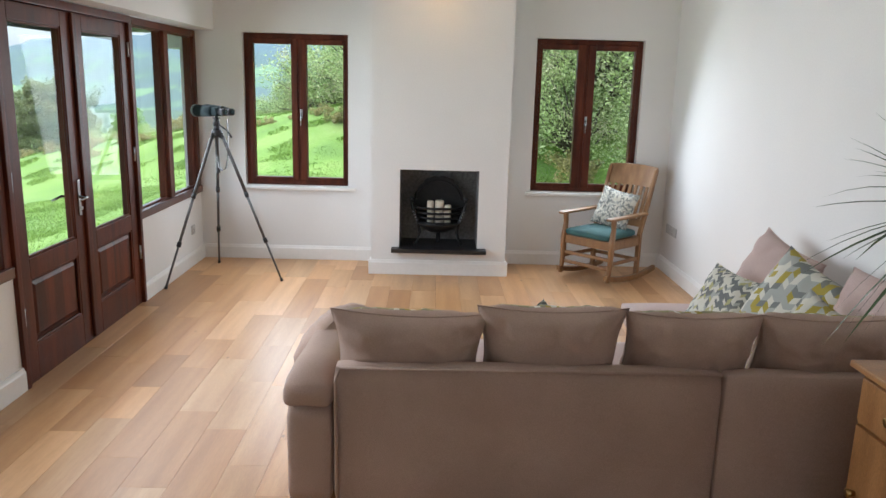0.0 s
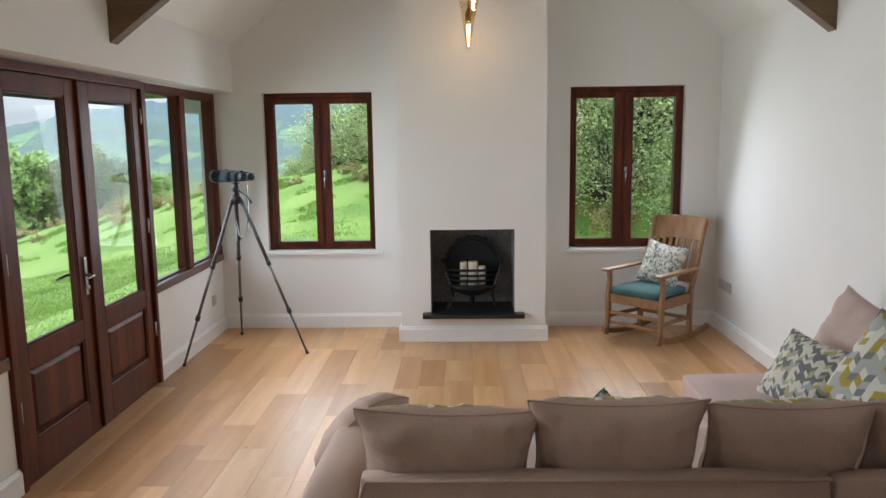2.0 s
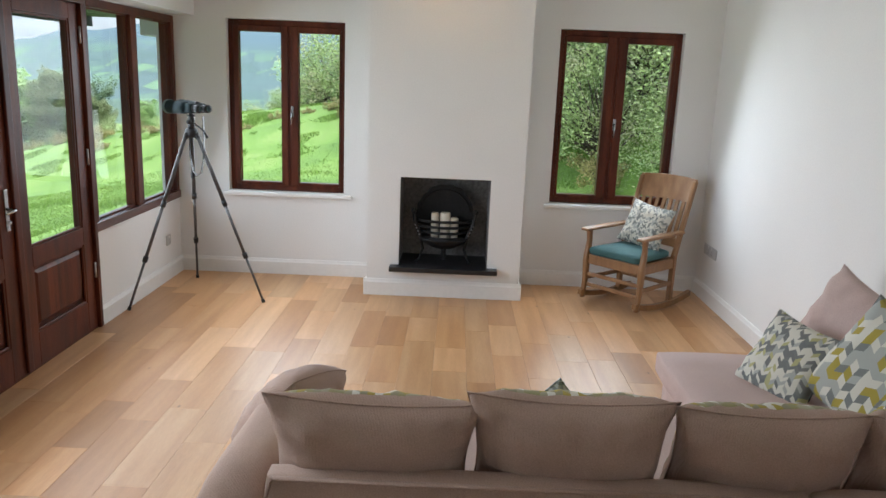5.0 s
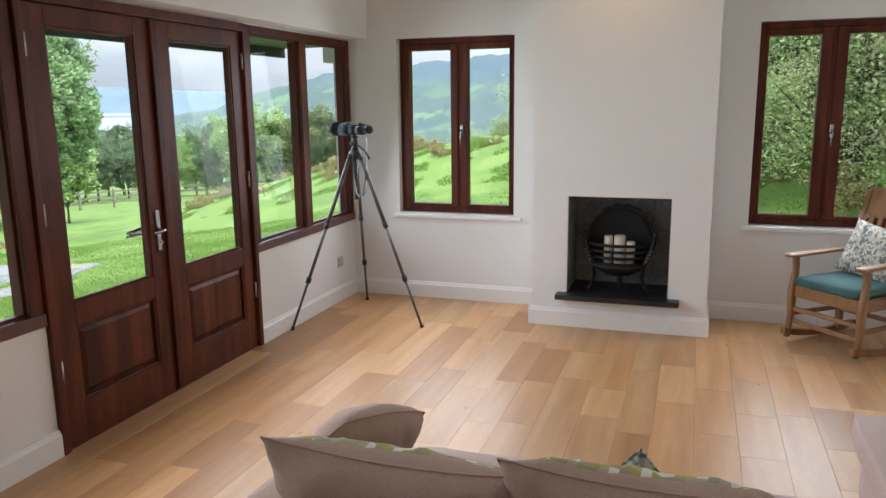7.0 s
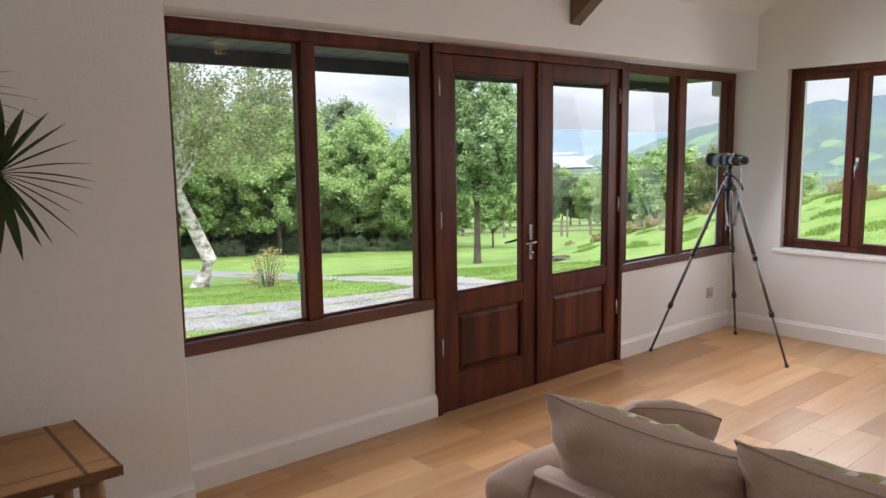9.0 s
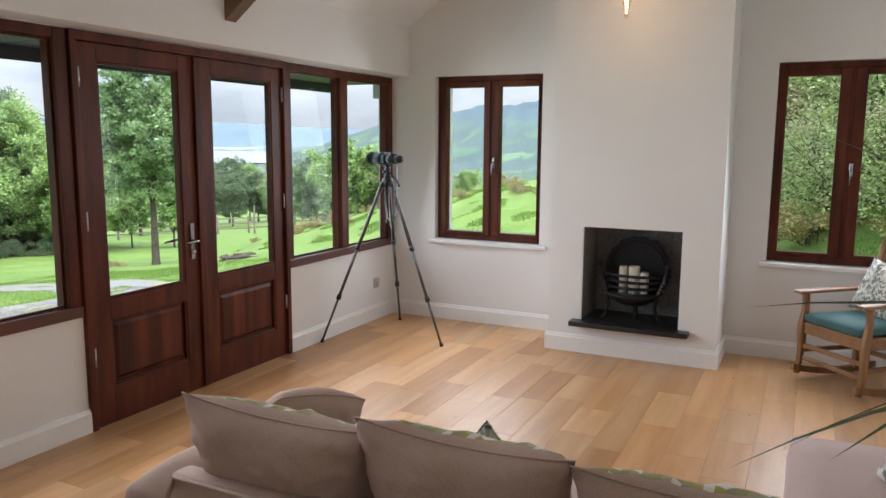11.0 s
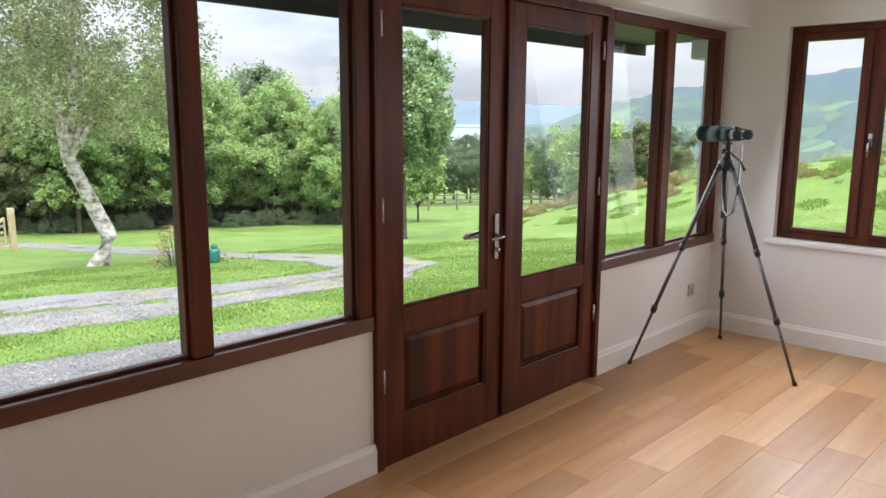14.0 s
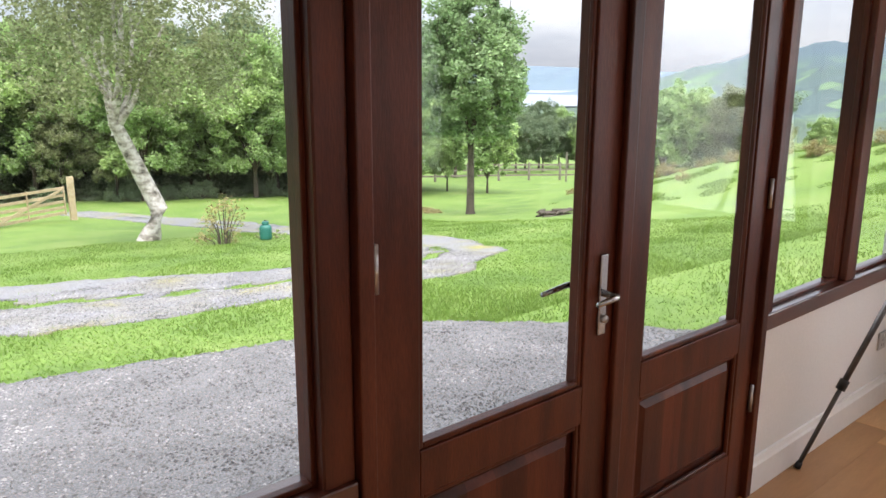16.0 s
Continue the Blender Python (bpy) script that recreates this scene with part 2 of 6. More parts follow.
spin, frac, tone, tinted = (nt.nodes.new(k) for k in ("ShaderNodeMath", "ShaderNodeMath", "ShaderNodeValToRGB", "ShaderNodeMix"))
spin.operation, spin.inputs[1].default_value, frac.operation = "MULTIPLY", 17.3, "FRACT"
link(nt, inf.outputs["Random"], spin.inputs[0])
link(nt, spin.outputs[0], frac.inputs[0])
link(nt, frac.outputs[0], tone.inputs["Fac"])
for k, c in enumerate(((0.70, 0.60, 0.50), (0.98, 0.90, 0.80), (0.95, 0.95, 0.95), (1.10, 1.10, 1.13))):  # each board of its own tone, brown to pale
    if k > 1:
        tone.color_ramp.elements.new(0.99)
    tone.color_ramp.elements[k].position, tone.color_ramp.elements[k].color = (0.0, 0.3, 0.65, 1.0)[k], (*c, 1)
tinted.data_type, tinted.blend_type, tinted.inputs["Factor"].default_value = "RGBA", "MULTIPLY", 1.0
tex, wide = nt.nodes.new("ShaderNodeTexCoord"), nt.nodes.new("ShaderNodeMapping")
wide.inputs["Scale"].default_value = (5.0, 2.6, 0.0)
link(nt, tex.outputs["Object"], wide.inputs["Vector"])
shift.operation, shift.inputs[1].default_value = "MULTIPLY_ADD", (91, 57, 0)
link(nt, inf.outputs["Random"], shift.inputs[0])
link(nt, wide.outputs["Vector"], shift.inputs[2])
link(nt, shift.outputs[0], knots.inputs["Vector"])
knots.inputs["Scale"].default_value = 1.0
spot.inputs["From Min"].default_value, spot.inputs["From Max"].default_value = 0.015, 0.055
spot.inputs["To Min"].default_value, spot.inputs["To Max"].default_value = 0.72, 0.0
link(nt, knots.outputs["Distance"], spot.inputs["Value"])
dark.data_type = "RGBA"
link(nt, spot.outputs["Result"], dark.inputs["Factor"])
hue = [k for k in nt.nodes if k.bl_idname == "ShaderNodeHueSaturation"][0]
link(nt, hue.outputs["Color"], tinted.inputs["A"])
link(nt, tone.outputs["Color"], tinted.inputs["B"])
link(nt, tinted.outputs["Result"], dark.inputs["A"])
dark.inputs["B"].default_value = (0.07, 0.035, 0.016, 1)
link(nt, dark.outputs["Result"], nt.nodes["Principled BSDF"].inputs["Base Color"])
mahogany = material("mahogany", [(0.048, 0.0108, 0.005), (0.09, 0.0205, 0.009), (0.138, 0.034, 0.0145)], scale=3.0, rough=0.42, bump=0.0005, bump_scale=70, stretch=(4, 4, 0.6), fine=0.18, rough_var=0.08, coat=0.08)
mahogany_panel = material("mahogany_panel", [(0.022, 0.006, 0.004), (0.07, 0.015, 0.007), (0.13, 0.032, 0.014)], scale=1.6, rough=0.42, bump=0.0005, bump_scale=70, stretch=(6, 6, 0.35), fine=0.2, coat=0.08, island=0.45)
for m in (mahogany, mahogany_panel):
    m.node_tree.nodes["Principled BSDF"].inputs["Specular IOR Level"].default_value = 0.22
mahogany_sill = material("varnished_mahogany", [(0.045, 0.009, 0.005), (0.08, 0.017, 0.008), (0.115, 0.027, 0.012)], scale=3.0, rough=0.3, bump=0.0003, bump_scale=70, stretch=(4, 0.6, 4), fine=0.15, rough_var=0.06, coat=0.9)
beam_oak = material("beam_oak", [(0.10, 0.055, 0.028), (0.17, 0.10, 0.05)], scale=3, rough=0.6, bump=0.002, bump_scale=50, stretch=(0.6, 5, 5), fine=0.2)
chair_oak = material("chair_oak", [(0.195, 0.092, 0.033), (0.30, 0.155, 0.062)], scale=4, rough=0.4, bump=0.0004, bump_scale=80, stretch=(4, 4, 0.8), fine=0.15, coat=0.15)
cabinet_oak = material("cabinet_oak", [(0.33, 0.15, 0.05), (0.46, 0.23, 0.085)], scale=3, rough=0.42, bump=0.0005, bump_scale=70, stretch=(1, 5, 1), fine=0.16)
pine_top = material("pine_top", [(0.34, 0.155, 0.05), (0.46, 0.235, 0.085)], scale=2.5, rough=0.45, bump=0.0005, bump_scale=60, stretch=(5, 0.6, 1), fine=0.15)
pine_strip = material("pine_strip", [(0.10, 0.045, 0.02), (0.17, 0.08, 0.035)], scale=6, rough=0.5, fine=0.2)
fabric = material("mauve_corduroy", [(0.395, 0.275, 0.218), (0.47, 0.332, 0.268)], scale=3, rough=0.95, bump=0.0015, bump_scale=240, fine=0.10, stretch=(1, 1, 1))
fabric_pink = material("pale_pink_linen", [(0.48, 0.355, 0.32), (0.54, 0.41, 0.375)], scale=3, rough=0.95, bump=0.0012, bump_scale=220, fine=0.08)
for m in (fabric, fabric_pink):  # corduroy ribs
    nt = m.node_tree
    wave, tex, lift = nt.nodes.new("ShaderNodeTexWave"), nt.nodes.new("ShaderNodeTexCoord"), nt.nodes.new("ShaderNodeBump")
    wave.inputs["Scale"].default_value, wave.inputs["Distortion"].default_value, wave.inputs["Detail"].default_value = 80.0, 0.4, 1.0
    lift.inputs["Strength"].default_value, lift.inputs["Distance"].default_value = (0.5, 0.0018) if m is fabric else (0.4, 0.0012)
    link(nt, tex.outputs["Object"], wave.inputs["Vector"])
    link(nt, wave.outputs["Fac"], lift.inputs["Height"])
    bumps = [k for k in nt.nodes if k.bl_idname == "ShaderNodeBump" and k != lift]
    link(nt, bumps[0].outputs["Normal"], lift.inputs["Normal"])
    link(nt, lift.outputs["Normal"], nt.nodes["Principled BSDF"].inputs["Normal"])
    nt.nodes["Principled BSDF"].inputs["Sheen Weight"].default_value = 0.06
teal = material("teal_velvet", [(0.035, 0.095, 0.098), (0.065, 0.15, 0.15)], scale=5, rough=0.85, bump=0.001, bump_scale=160, fine=0.2)
soot = material("soot_lining", [(0.005, 0.005, 0.0055), (0.013, 0.013, 0.0135)], scale=6, rough=0.85, bump=0.002, bump_scale=40, fine=0.3)
lining = material("grey_fire_lining", [(0.17, 0.168, 0.163), (0.26, 0.256, 0.25)], scale=4, rough=0.85, bump=0.002, bump_scale=40, fine=0.3)
slate = material("black_slate", [(0.010, 0.010, 0.012), (0.022, 0.022, 0.025)], scale=8, rough=0.35, bump=0.0008, bump_scale=50, fine=0.3)
iron = material("cast_iron", [(0.008, 0.008, 0.009), (0.02, 0.02, 0.021)], scale=10, rough=0.55, metal=0.4, bump=0.0008, bump_scale=120, fine=0.3)
wax = material("cream_wax", [(0.62, 0.56, 0.45), (0.70, 0.64, 0.53)], scale=8, rough=0.5, fine=0.05)
chrome = material("polished_steel", [(0.36, 0.36, 0.37), (0.46, 0.46, 0.47)], scale=8, rough=0.18, metal=1.0, fine=0.05)
steel = material("brushed_steel", [(0.45, 0.45, 0.46), (0.56, 0.56, 0.57)], scale=8, rough=0.35, metal=1.0, fine=0.1)
black_plastic = material("black_plastic", [(0.010, 0.010, 0.011), (0.02, 0.02, 0.022)], scale=12, rough=0.45, fine=0.2)
tube_grey = material("grey_carbon_tube", [(0.075, 0.072, 0.072), (0.12, 0.115, 0.112)], scale=12, rough=0.32, metal=0.5, fine=0.15)
ring_grey = material("worn_grey_ring", [(0.13, 0.145, 0.15), (0.20, 0.22, 0.225)], scale=12, rough=0.5, fine=0.15)
rubber_green = material("dark_green_rubber", [(0.014, 0.024, 0.026), (0.026, 0.040, 0.043)], scale=14, rough=0.7, bump=0.0004, bump_scale=300, fine=0.2)
rubber_green.node_tree.nodes["Principled BSDF"].inputs["Specular IOR Level"].default_value = 0.15
lens_glass = material("coated_lens", [(0.02, 0.03, 0.03), (0.03, 0.05, 0.05)], scale=3, rough=0.05, metal=0.8, fine=0.05, rough_var=0.02)
soffit_board = material("soffit_board", [(0.028, 0.035, 0.036), (0.045, 0.054, 0.055)], scale=5, rough=0.6, bump=0.0005, bump_scale=50, fine=0.2)
render_white = material("white_render", [(0.66, 0.66, 0.64), (0.74, 0.74, 0.72)], scale=3, rough=0.9, bump=0.003, bump_scale=60, fine=0.06)
roof_slate = material("roof_slate", [(0.05, 0.055, 0.06), (0.08, 0.085, 0.09)], scale=6, rough=0.7, bump=0.003, bump_scale=30, fine=0.2)
plastic_white = material("white_plastic", [(0.70, 0.69, 0.66), (0.74, 0.73, 0.70)], scale=5, rough=0.35, fine=0.02)
terracotta = material("glazed_pot", [(0.25, 0.11, 0.06), (0.33, 0.16, 0.09)], scale=6, rough=0.5, fine=0.15)
palm_leaf = material("palm_leaf", [(0.028, 0.06, 0.016), (0.06, 0.11, 0.03)], scale=5, rough=0.5, island=0.3, fine=0.15, translucent=0.15)
palm_stem = material("palm_stem", [(0.08, 0.055, 0.03), (0.13, 0.09, 0.05)], scale=10, rough=0.8, bump=0.003, bump_scale=60)
soil = material("potting_soil", [(0.02, 0.014, 0.01), (0.04, 0.028, 0.02)], scale=20, rough=0.95, bump=0.004, bump_scale=60)
cord_black = material("black_flex", [(0.01, 0.01, 0.01), (0.015, 0.015, 0.015)], scale=10, rough=0.6)
brass = material("aged_brass", [(0.42, 0.27, 0.10), (0.52, 0.35, 0.14)], scale=10, rough=0.3, metal=1.0)


sill_finish = mahogany_sill.node_tree.nodes["Principled BSDF"].inputs
sill_finish["Coat Weight"].default_value, sill_finish["Coat Roughness"].default_value, sill_finish["Coat IOR"].default_value = 0.6, 0.12, 1.5


def pane_material(name, tint=(0.97, 0.985, 0.98), gloss=1.0):
    m = bpy.data.materials.new(name)
    m.use_nodes = True
    nt = m.node_tree
    nt.nodes.remove(nt.nodes["Principled BSDF"])
    tr, gl, mx, fr = (nt.nodes.new(k) for k in ("ShaderNodeBsdfTransparent", "ShaderNodeBsdfGlossy", "ShaderNodeMixShader", "ShaderNodeLayerWeight"))
    tr.inputs["Color"].default_value = (*tint, 1)
    gl.inputs["Roughness"].default_value = 0.02
    pw, ml = nt.nodes.new("ShaderNodeMath"), nt.nodes.new("ShaderNodeMath")
    pw.operation, pw.inputs[1].default_value = "POWER", 4.0
    ml.operation, ml.inputs[1].default_value, ml.inputs[2].default_value = "MULTIPLY_ADD", 0.26 * gloss, 0.010 * gloss
    link(nt, fr.outputs["Facing"], pw.inputs[0])
    link(nt, pw.outputs[0], ml.inputs[0])
    link(nt, ml.outputs[0], mx.inputs["Fac"])
    link(nt, tr.outputs["BSDF"], mx.inputs[1])
    link(nt, gl.outputs["BSDF"], mx.inputs[2])
    link(nt, mx.outputs["Shader"], nt.nodes["Material Output"].inputs["Surface"])
    return m


pane_glass = pane_material("window_glass")
lamp_glass = pane_material("lamp_glass", (0.95, 0.9, 0.82))


def glowing(name, color, strength):
    m = bpy.data.materials.new(name)
    m.use_nodes = True
    p = m.node_tree.nodes["Principled BSDF"]
    p.inputs["Base Color"].default_value = (*color, 1)
    p.inputs["Emission Color"].default_value, p.inputs["Emission Strength"].default_value = (*color, 1), strength
    return m


filament = glowing("lamp_filament", (1.0, 0.55, 0.2), 60)


def woven(name, su, sv, skew, palette, coords=("X", "Z")):
    """Printed cloth: leaning blocks in upright bands that mirror one another, each block of one flat dye."""
    m = bpy.data.materials.new(name)
    m.use_nodes = True
    nt = m.node_tree
    n = nt.nodes
    p = n["Principled BSDF"]
    p.inputs["Roughness"].default_value = 0.92
    tc, sep = n.new("ShaderNodeTexCoord"), n.new("ShaderNodeSeparateXYZ")
    link(nt, tc.outputs["Object"], sep.inputs[0])

    def math_node(op, a, b=None, c=None):
        k = n.new("ShaderNodeMath")
        k.operation = op
        for i, v in enumerate((a, b, c)):
            if v is None:
                continue
            if isinstance(v, (int, float)):
                k.inputs[i].default_value = v
            else:
                link(nt, v, k.inputs[i])
        return k.outputs[0]

    u = math_node("MULTIPLY", sep.outputs[coords[0]], su)
    zig = math_node("PINGPONG", u, 1.0)
    v = math_node("MULTIPLY_ADD", zig, skew, math_node("MULTIPLY", sep.outputs[coords[1]], sv))
    cu, cv = math_node("FLOOR", u), math_node("FLOOR", v)
    comb = n.new("ShaderNodeCombineXYZ")
    link(nt, cu, comb.inputs[0])
    link(nt, cv, comb.inputs[1])
    wn2 = n.new("ShaderNodeTexWhiteNoise")
    wn2.noise_dimensions = "2D"
    link(nt, comb.outputs[0], wn2.inputs["Vector"])
    ramp = n.new("ShaderNodeValToRGB")
    ramp.color_ramp.interpolation = "CONSTANT"
    els = ramp.color_ramp.elements
    while len(els) < len(palette):
        els.new(0.5)
    for k, c in enumerate(palette):
        els[k].position, els[k].color = k / len(palette), (*c, 1)
    link(nt, wn2.outputs["Value"], ramp.inputs["Fac"])
    nz = n.new("ShaderNodeTexNoise")
    nz.inputs["Scale"].default_value = 260
    link(nt, tc.outputs["Object"], nz.inputs["Vector"])
    b = n.new("ShaderNodeBump")
    b.inputs["Distance"].default_value = 0.001
    link(nt, nz.outputs["Fac"], b.inputs["Height"])
    link(nt, b.outputs["Normal"], p.inputs["Normal"])
    link(nt, ramp.outputs["Color"], p.inputs["Base Color"])
    return m


GREY, PALE, CREAM, MUSTARD, SLATE_BLUE = (0.17, 0.175, 0.17), (0.38, 0.39, 0.36), (0.62, 0.60, 0.52), (0.36, 0.29, 0.055), (0.185, 0.195, 0.185)
zigzag_cloth = woven("zigzag_cloth", 44, 52, 1.0, [CREAM, GREY, PALE, CREAM, GREY, (0.42, 0.40, 0.20), CREAM, SLATE_BLUE])
chair_cloth = woven("grey_zigzag_cloth", 60, 74, 1.0, [CREAM, SLATE_BLUE, PALE, CREAM, SLATE_BLUE, PALE, CREAM])
olive_cloth = woven("olive_block_cloth", 46, 46, 0.55, [MUSTARD, (0.30, 0.28, 0.13), CREAM, (0.27, 0.25, 0.15), MUSTARD, (0.36, 0.33, 0.22)])
block_cloth = woven("mustard_block_cloth", 27, 26, 0.55, [CREAM, MUSTARD, PALE, SLATE_BLUE, CREAM, MUSTARD, PALE])

# ---- setting: the room ----
E_L, E_R, EAVE, RIDGE_X, RIDGE = 0.17, 4.40, 2.52, 2.285, 4.10
BACK = -9.5
SLOPE = (RIDGE - EAVE) / (RIDGE_X - E_L)

bm = holed(bmesh.new(), (-0.145, 4.75), (-0.6, 2.52), [(0.42, 1.385, 0.708, 2.10), (3.11, 4.10, 0.708, 2.115)], lambda u, v, w: (u, w, v), 0.35)
gable = [bm.verts.new((x, y, z)) for y in (0, 0.35) for x, z in ((-0.145, 2.52), (4.75, 2.52), (RIDGE_X, 2.52 + SLOPE * 2.6))]
for f in ((0, 1, 2), (3, 4, 5), (0, 1, 4, 3), (1, 2, 5, 4), (2, 0, 3, 5)):
    bm.faces.new([gable[i] for i in f])
wall_north = tagged(part("wall_north", bm, wall_paint), "white painted plaster gable wall with two windows", "wall", kind="structure")

bm = holed(bmesh.new(), (-4.735, 0.0), (-0.6, 2.52), [(-3.232, -1.512, -0.03, 2.10), (-4.735, -3.232, 0.63, 2.10), (-1.512, -0.002, 0.63, 2.10)], lambda u, v, w: (-0.008 - w, u, v), 0.13)
wall_west = tagged(part("wall_west", bm, wall_paint), "white plaster wall under and over the wide glazing", "wall", kind="structure")
tagged(part("wall_west_head", boxed(-0.012, E_L, -4.735, 0.0, 2.108, 2.53, bevel=0.004), wall_paint), "white plaster downstand over the glazing", "wall", kind="structure")
tagged(part("wall_west_south", boxed(-0.35, E_L, BACK, -4.735, -0.6, 2.53, bevel=0.006), wall_paint), "plain white painted plaster wall", "wall", kind="structure")
tagged(part("wall_east", boxed(E_R, 4.75, BACK, 0.0, -0.6, 2.53), wall_paint), "plain white painted plaster wall", "wall", kind="structure")
# the two openings are invented, out of view, to go with the fill lamps
bm = holed(bmesh.new(), (-0.35, 4.75), (-0.6, 2.52), [(0.5, 1.7, 0.75, 2.05), (2.8, 4.0, 0.75, 2.05)], lambda u, v, w: (u, BACK - w, v), 0.30)
gable = [bm.verts.new((x, y, z)) for y in (BACK, BACK - 0.3) for x, z in ((-0.35, 2.52), (4.75, 2.52), (RIDGE_X, 2.52 + SLOPE * 2.6))]
for f in ((0, 1, 2), (3, 4, 5), (0, 1, 4, 3), (1, 2, 5, 4), (2, 0, 3, 5)):
    bm.faces.new([gable[i] for i in f])
tagged(part("wall_south", bm, wall_paint), "plain white painted plaster wall", "wall", kind="structure")

for x0, s in ((E_L, 1), (E_R, -1)):
    bm = bmesh.new()
    a = [(x0 - s * 0.5, EAVE - SLOPE * 0.5), (RIDGE_X, RIDGE), (RIDGE_X, RIDGE + 0.16), (x0 - s * 0.5, EAVE - SLOPE * 0.5 + 0.16)]
    a[0], a[3] = (x0 - s * 0.02, EAVE - SLOPE * 0.02), (x0 - s * 0.02, EAVE + 0.14)
    vs = [[bm.verts.new((x, y, z)) for x, z in a] for y in (BACK, 0.0)]
    bm.faces.new(vs[0]), bm.faces.new(vs[1])
    for k in range(4):
        bm.faces.new((vs[0][k], vs[0][(k + 1) % 4], vs[1][(k + 1) % 4], vs[1][k]))
    tagged(part("ceiling", bm, wall_paint), "white painted sloping plaster ceiling", "ceiling", kind="structure")

# roof and eaves outside
for s, x0 in ((-1, RIDGE_X), (1, RIDGE_X)):
    bm = bmesh.new()
    far = -1.0 if s < 0 else 5.4
    zf = 2.22
    a = [(x0, RIDGE + 0.22), (far, zf), (far, zf + 0.08), (x0, RIDGE + 0.34)]
    vs = [[bm.verts.new((x, y, z)) for x, z in a] for y in (BACK - 0.5, 0.62)]
    bm.faces.new(vs[0]), bm.faces.new(vs[1])
    for k in range(4):
        bm.faces.new((vs[0][k], vs[0][(k + 1) % 4], vs[1][(k + 1) % 4], vs[1][k]))
    tagged(part("roof", bm, roof_slate), "dark slate roof slope over the room", "roof", kind="structure")

soffit = tagged(part("soffit", boxed(-0.95, -0.142, -9.5, 0.60, 2.12, 2.14), soffit_board), "dark grey boarded soffit under the eaves", "soffit", kind="structure")
for k in range(40):
    y = -5.6 + k * 0.155
    part("board", boxed(-0.93, -0.146, y, y + 0.147, 2.102, 2.119), soffit_board, soffit)
tagged(part("fascia", boxed(-0.98, -0.95, -9.6, 0.62, 2.02, 2.24, bevel=0.004), soffit_board), "dark grey fascia board along the eaves", "fascia", kind="structure")
tagged(part("eaves_end", boxed(-0.42, -0.15, 0.34, 0.62, 1.95, 2.098, bevel=0.012), render_white), "white rendered box end of the eaves", "eaves", kind="structure")

# chimney breast with its fire opening
bm = holed(bmesh.new(), (1.646, 2.85), (0.0, 4.15), [(1.896, 2.595, 0.238, 0.943)], lambda u, v, w: (u, -0.5 + w, v), 0.495)
breast = tagged(part("chimney_breast", bm, wall_paint), "white plastered chimney breast with a square fire opening", "chimney breast", kind="structure")
bm = bmesh.new()
box(bm, 1.90, 2.591, -0.10, -0.02, 0.24, 0.94)
box(bm, 1.8975, 1.901, -0.485, -0.10, 0.252, 0.94)
box(bm, 2.590, 2.5935, -0.485, -0.10, 0.252, 0.94)
box(bm, 1.901, 2.590, -0.485, -0.10, 0.9385, 0.9415)
part("fire_lining", bm, lining, breast, "smoke-darkened grey fireplace lining")
hearth = part("hearth_slab", boxed(1.83, 2.672, -0.605, -0.502, 0.214, 0.25, bevel=0.004), slate, breast, "black slate hearth slab")
part("hearth_inner", boxed(1.898, 2.593, -0.502, -0.1, 0.232, 0.25), slate, breast, "black slate hearth floor")

# skirting boards, of a square board with a chamfered top
def skirt(p0, p1, inward):
    """Skirting along a wall line from p0 to p1; inward points into the room."""
    bm = bmesh.new()
    prof = [(0, 0), (0.022, 0), (0.022, 0.105), (0.016, 0.113), (0.010, 0.13), (0, 0.13)]
    rings = [[bm.verts.new((p[0] + inward[0] * a, p[1] + inward[1] * a, z)) for a, z in prof] for p in (p0, p1)]
    for k in range(len(prof)):
        j = (k + 1) % len(prof)
        bm.faces.new((rings[0][k], rings[0][j], rings[1][j], rings[1][k]))
    bm.faces.new(rings[0]), bm.faces.new(rings[1])
    return tagged(part("baseboard", bm, trim_paint), "white painted wooden skirting board", "skirting", kind="structure")


skirt((0.014, 0), (1.646, 0), (0, -1))
skirt((2.85, 0), (4.40, 0), (0, -1))
skirt((4.40, -0.022), (4.40, BACK), (-1, 0))
skirt((-0.008, -4.735), (-0.008, -3.232), (1, 0))
skirt((-0.008, -1.512), (-0.008, 0), (1, 0))
skirt((0.17, BACK), (0.17, -4.735), (1, 0))
skirt((1.624, -0.5), (2.872, -0.5), (0, -1))
skirt((1.646, -0.5), (1.646, -0.022), (-1, 0))
skirt((2.85, -0.5), (2.85, -0.022), (1, 0))
skirt((0.192, BACK), (4.378, BACK), (0, 1))

# roof trusses: raking oak beams under the ceiling
for x0, s in ((E_L, 1), (E_R, -1)):
    y = -2.24 if s > 0 else -1.93
    bm = bmesh.new()
    zb = 2.255 if s > 0 else 2.295
    x1 = RIDGE_X - s * 0.002
    a = [(x0, zb), (x1, zb + SLOPE * abs(x1 - x0)), (x1, EAVE + SLOPE * abs(x1 - x0) - 0.003), (x0, EAVE - 0.003)]
    vs = [[bm.verts.new((x, yy, z)) for x, z in a] for yy in (y - 0.05, y + 0.05)]
    fs = [bm.faces.new(vs[0]), bm.faces.new(vs[1])]
    for k in range(4):
        fs.append(bm.faces.new((vs[0][k], vs[0][(k + 1) % 4], vs[1][(k + 1) % 4], vs[1][k])))
    bmesh.ops.bevel(bm, geom=list({e for f in fs for e in f.edges}), offset=0.004, segments=1, affect="EDGES")
    tagged(part("roof_beam", bm, beam_oak), "dark stained oak roof beam raking under the ceiling", "beam", kind="structure")


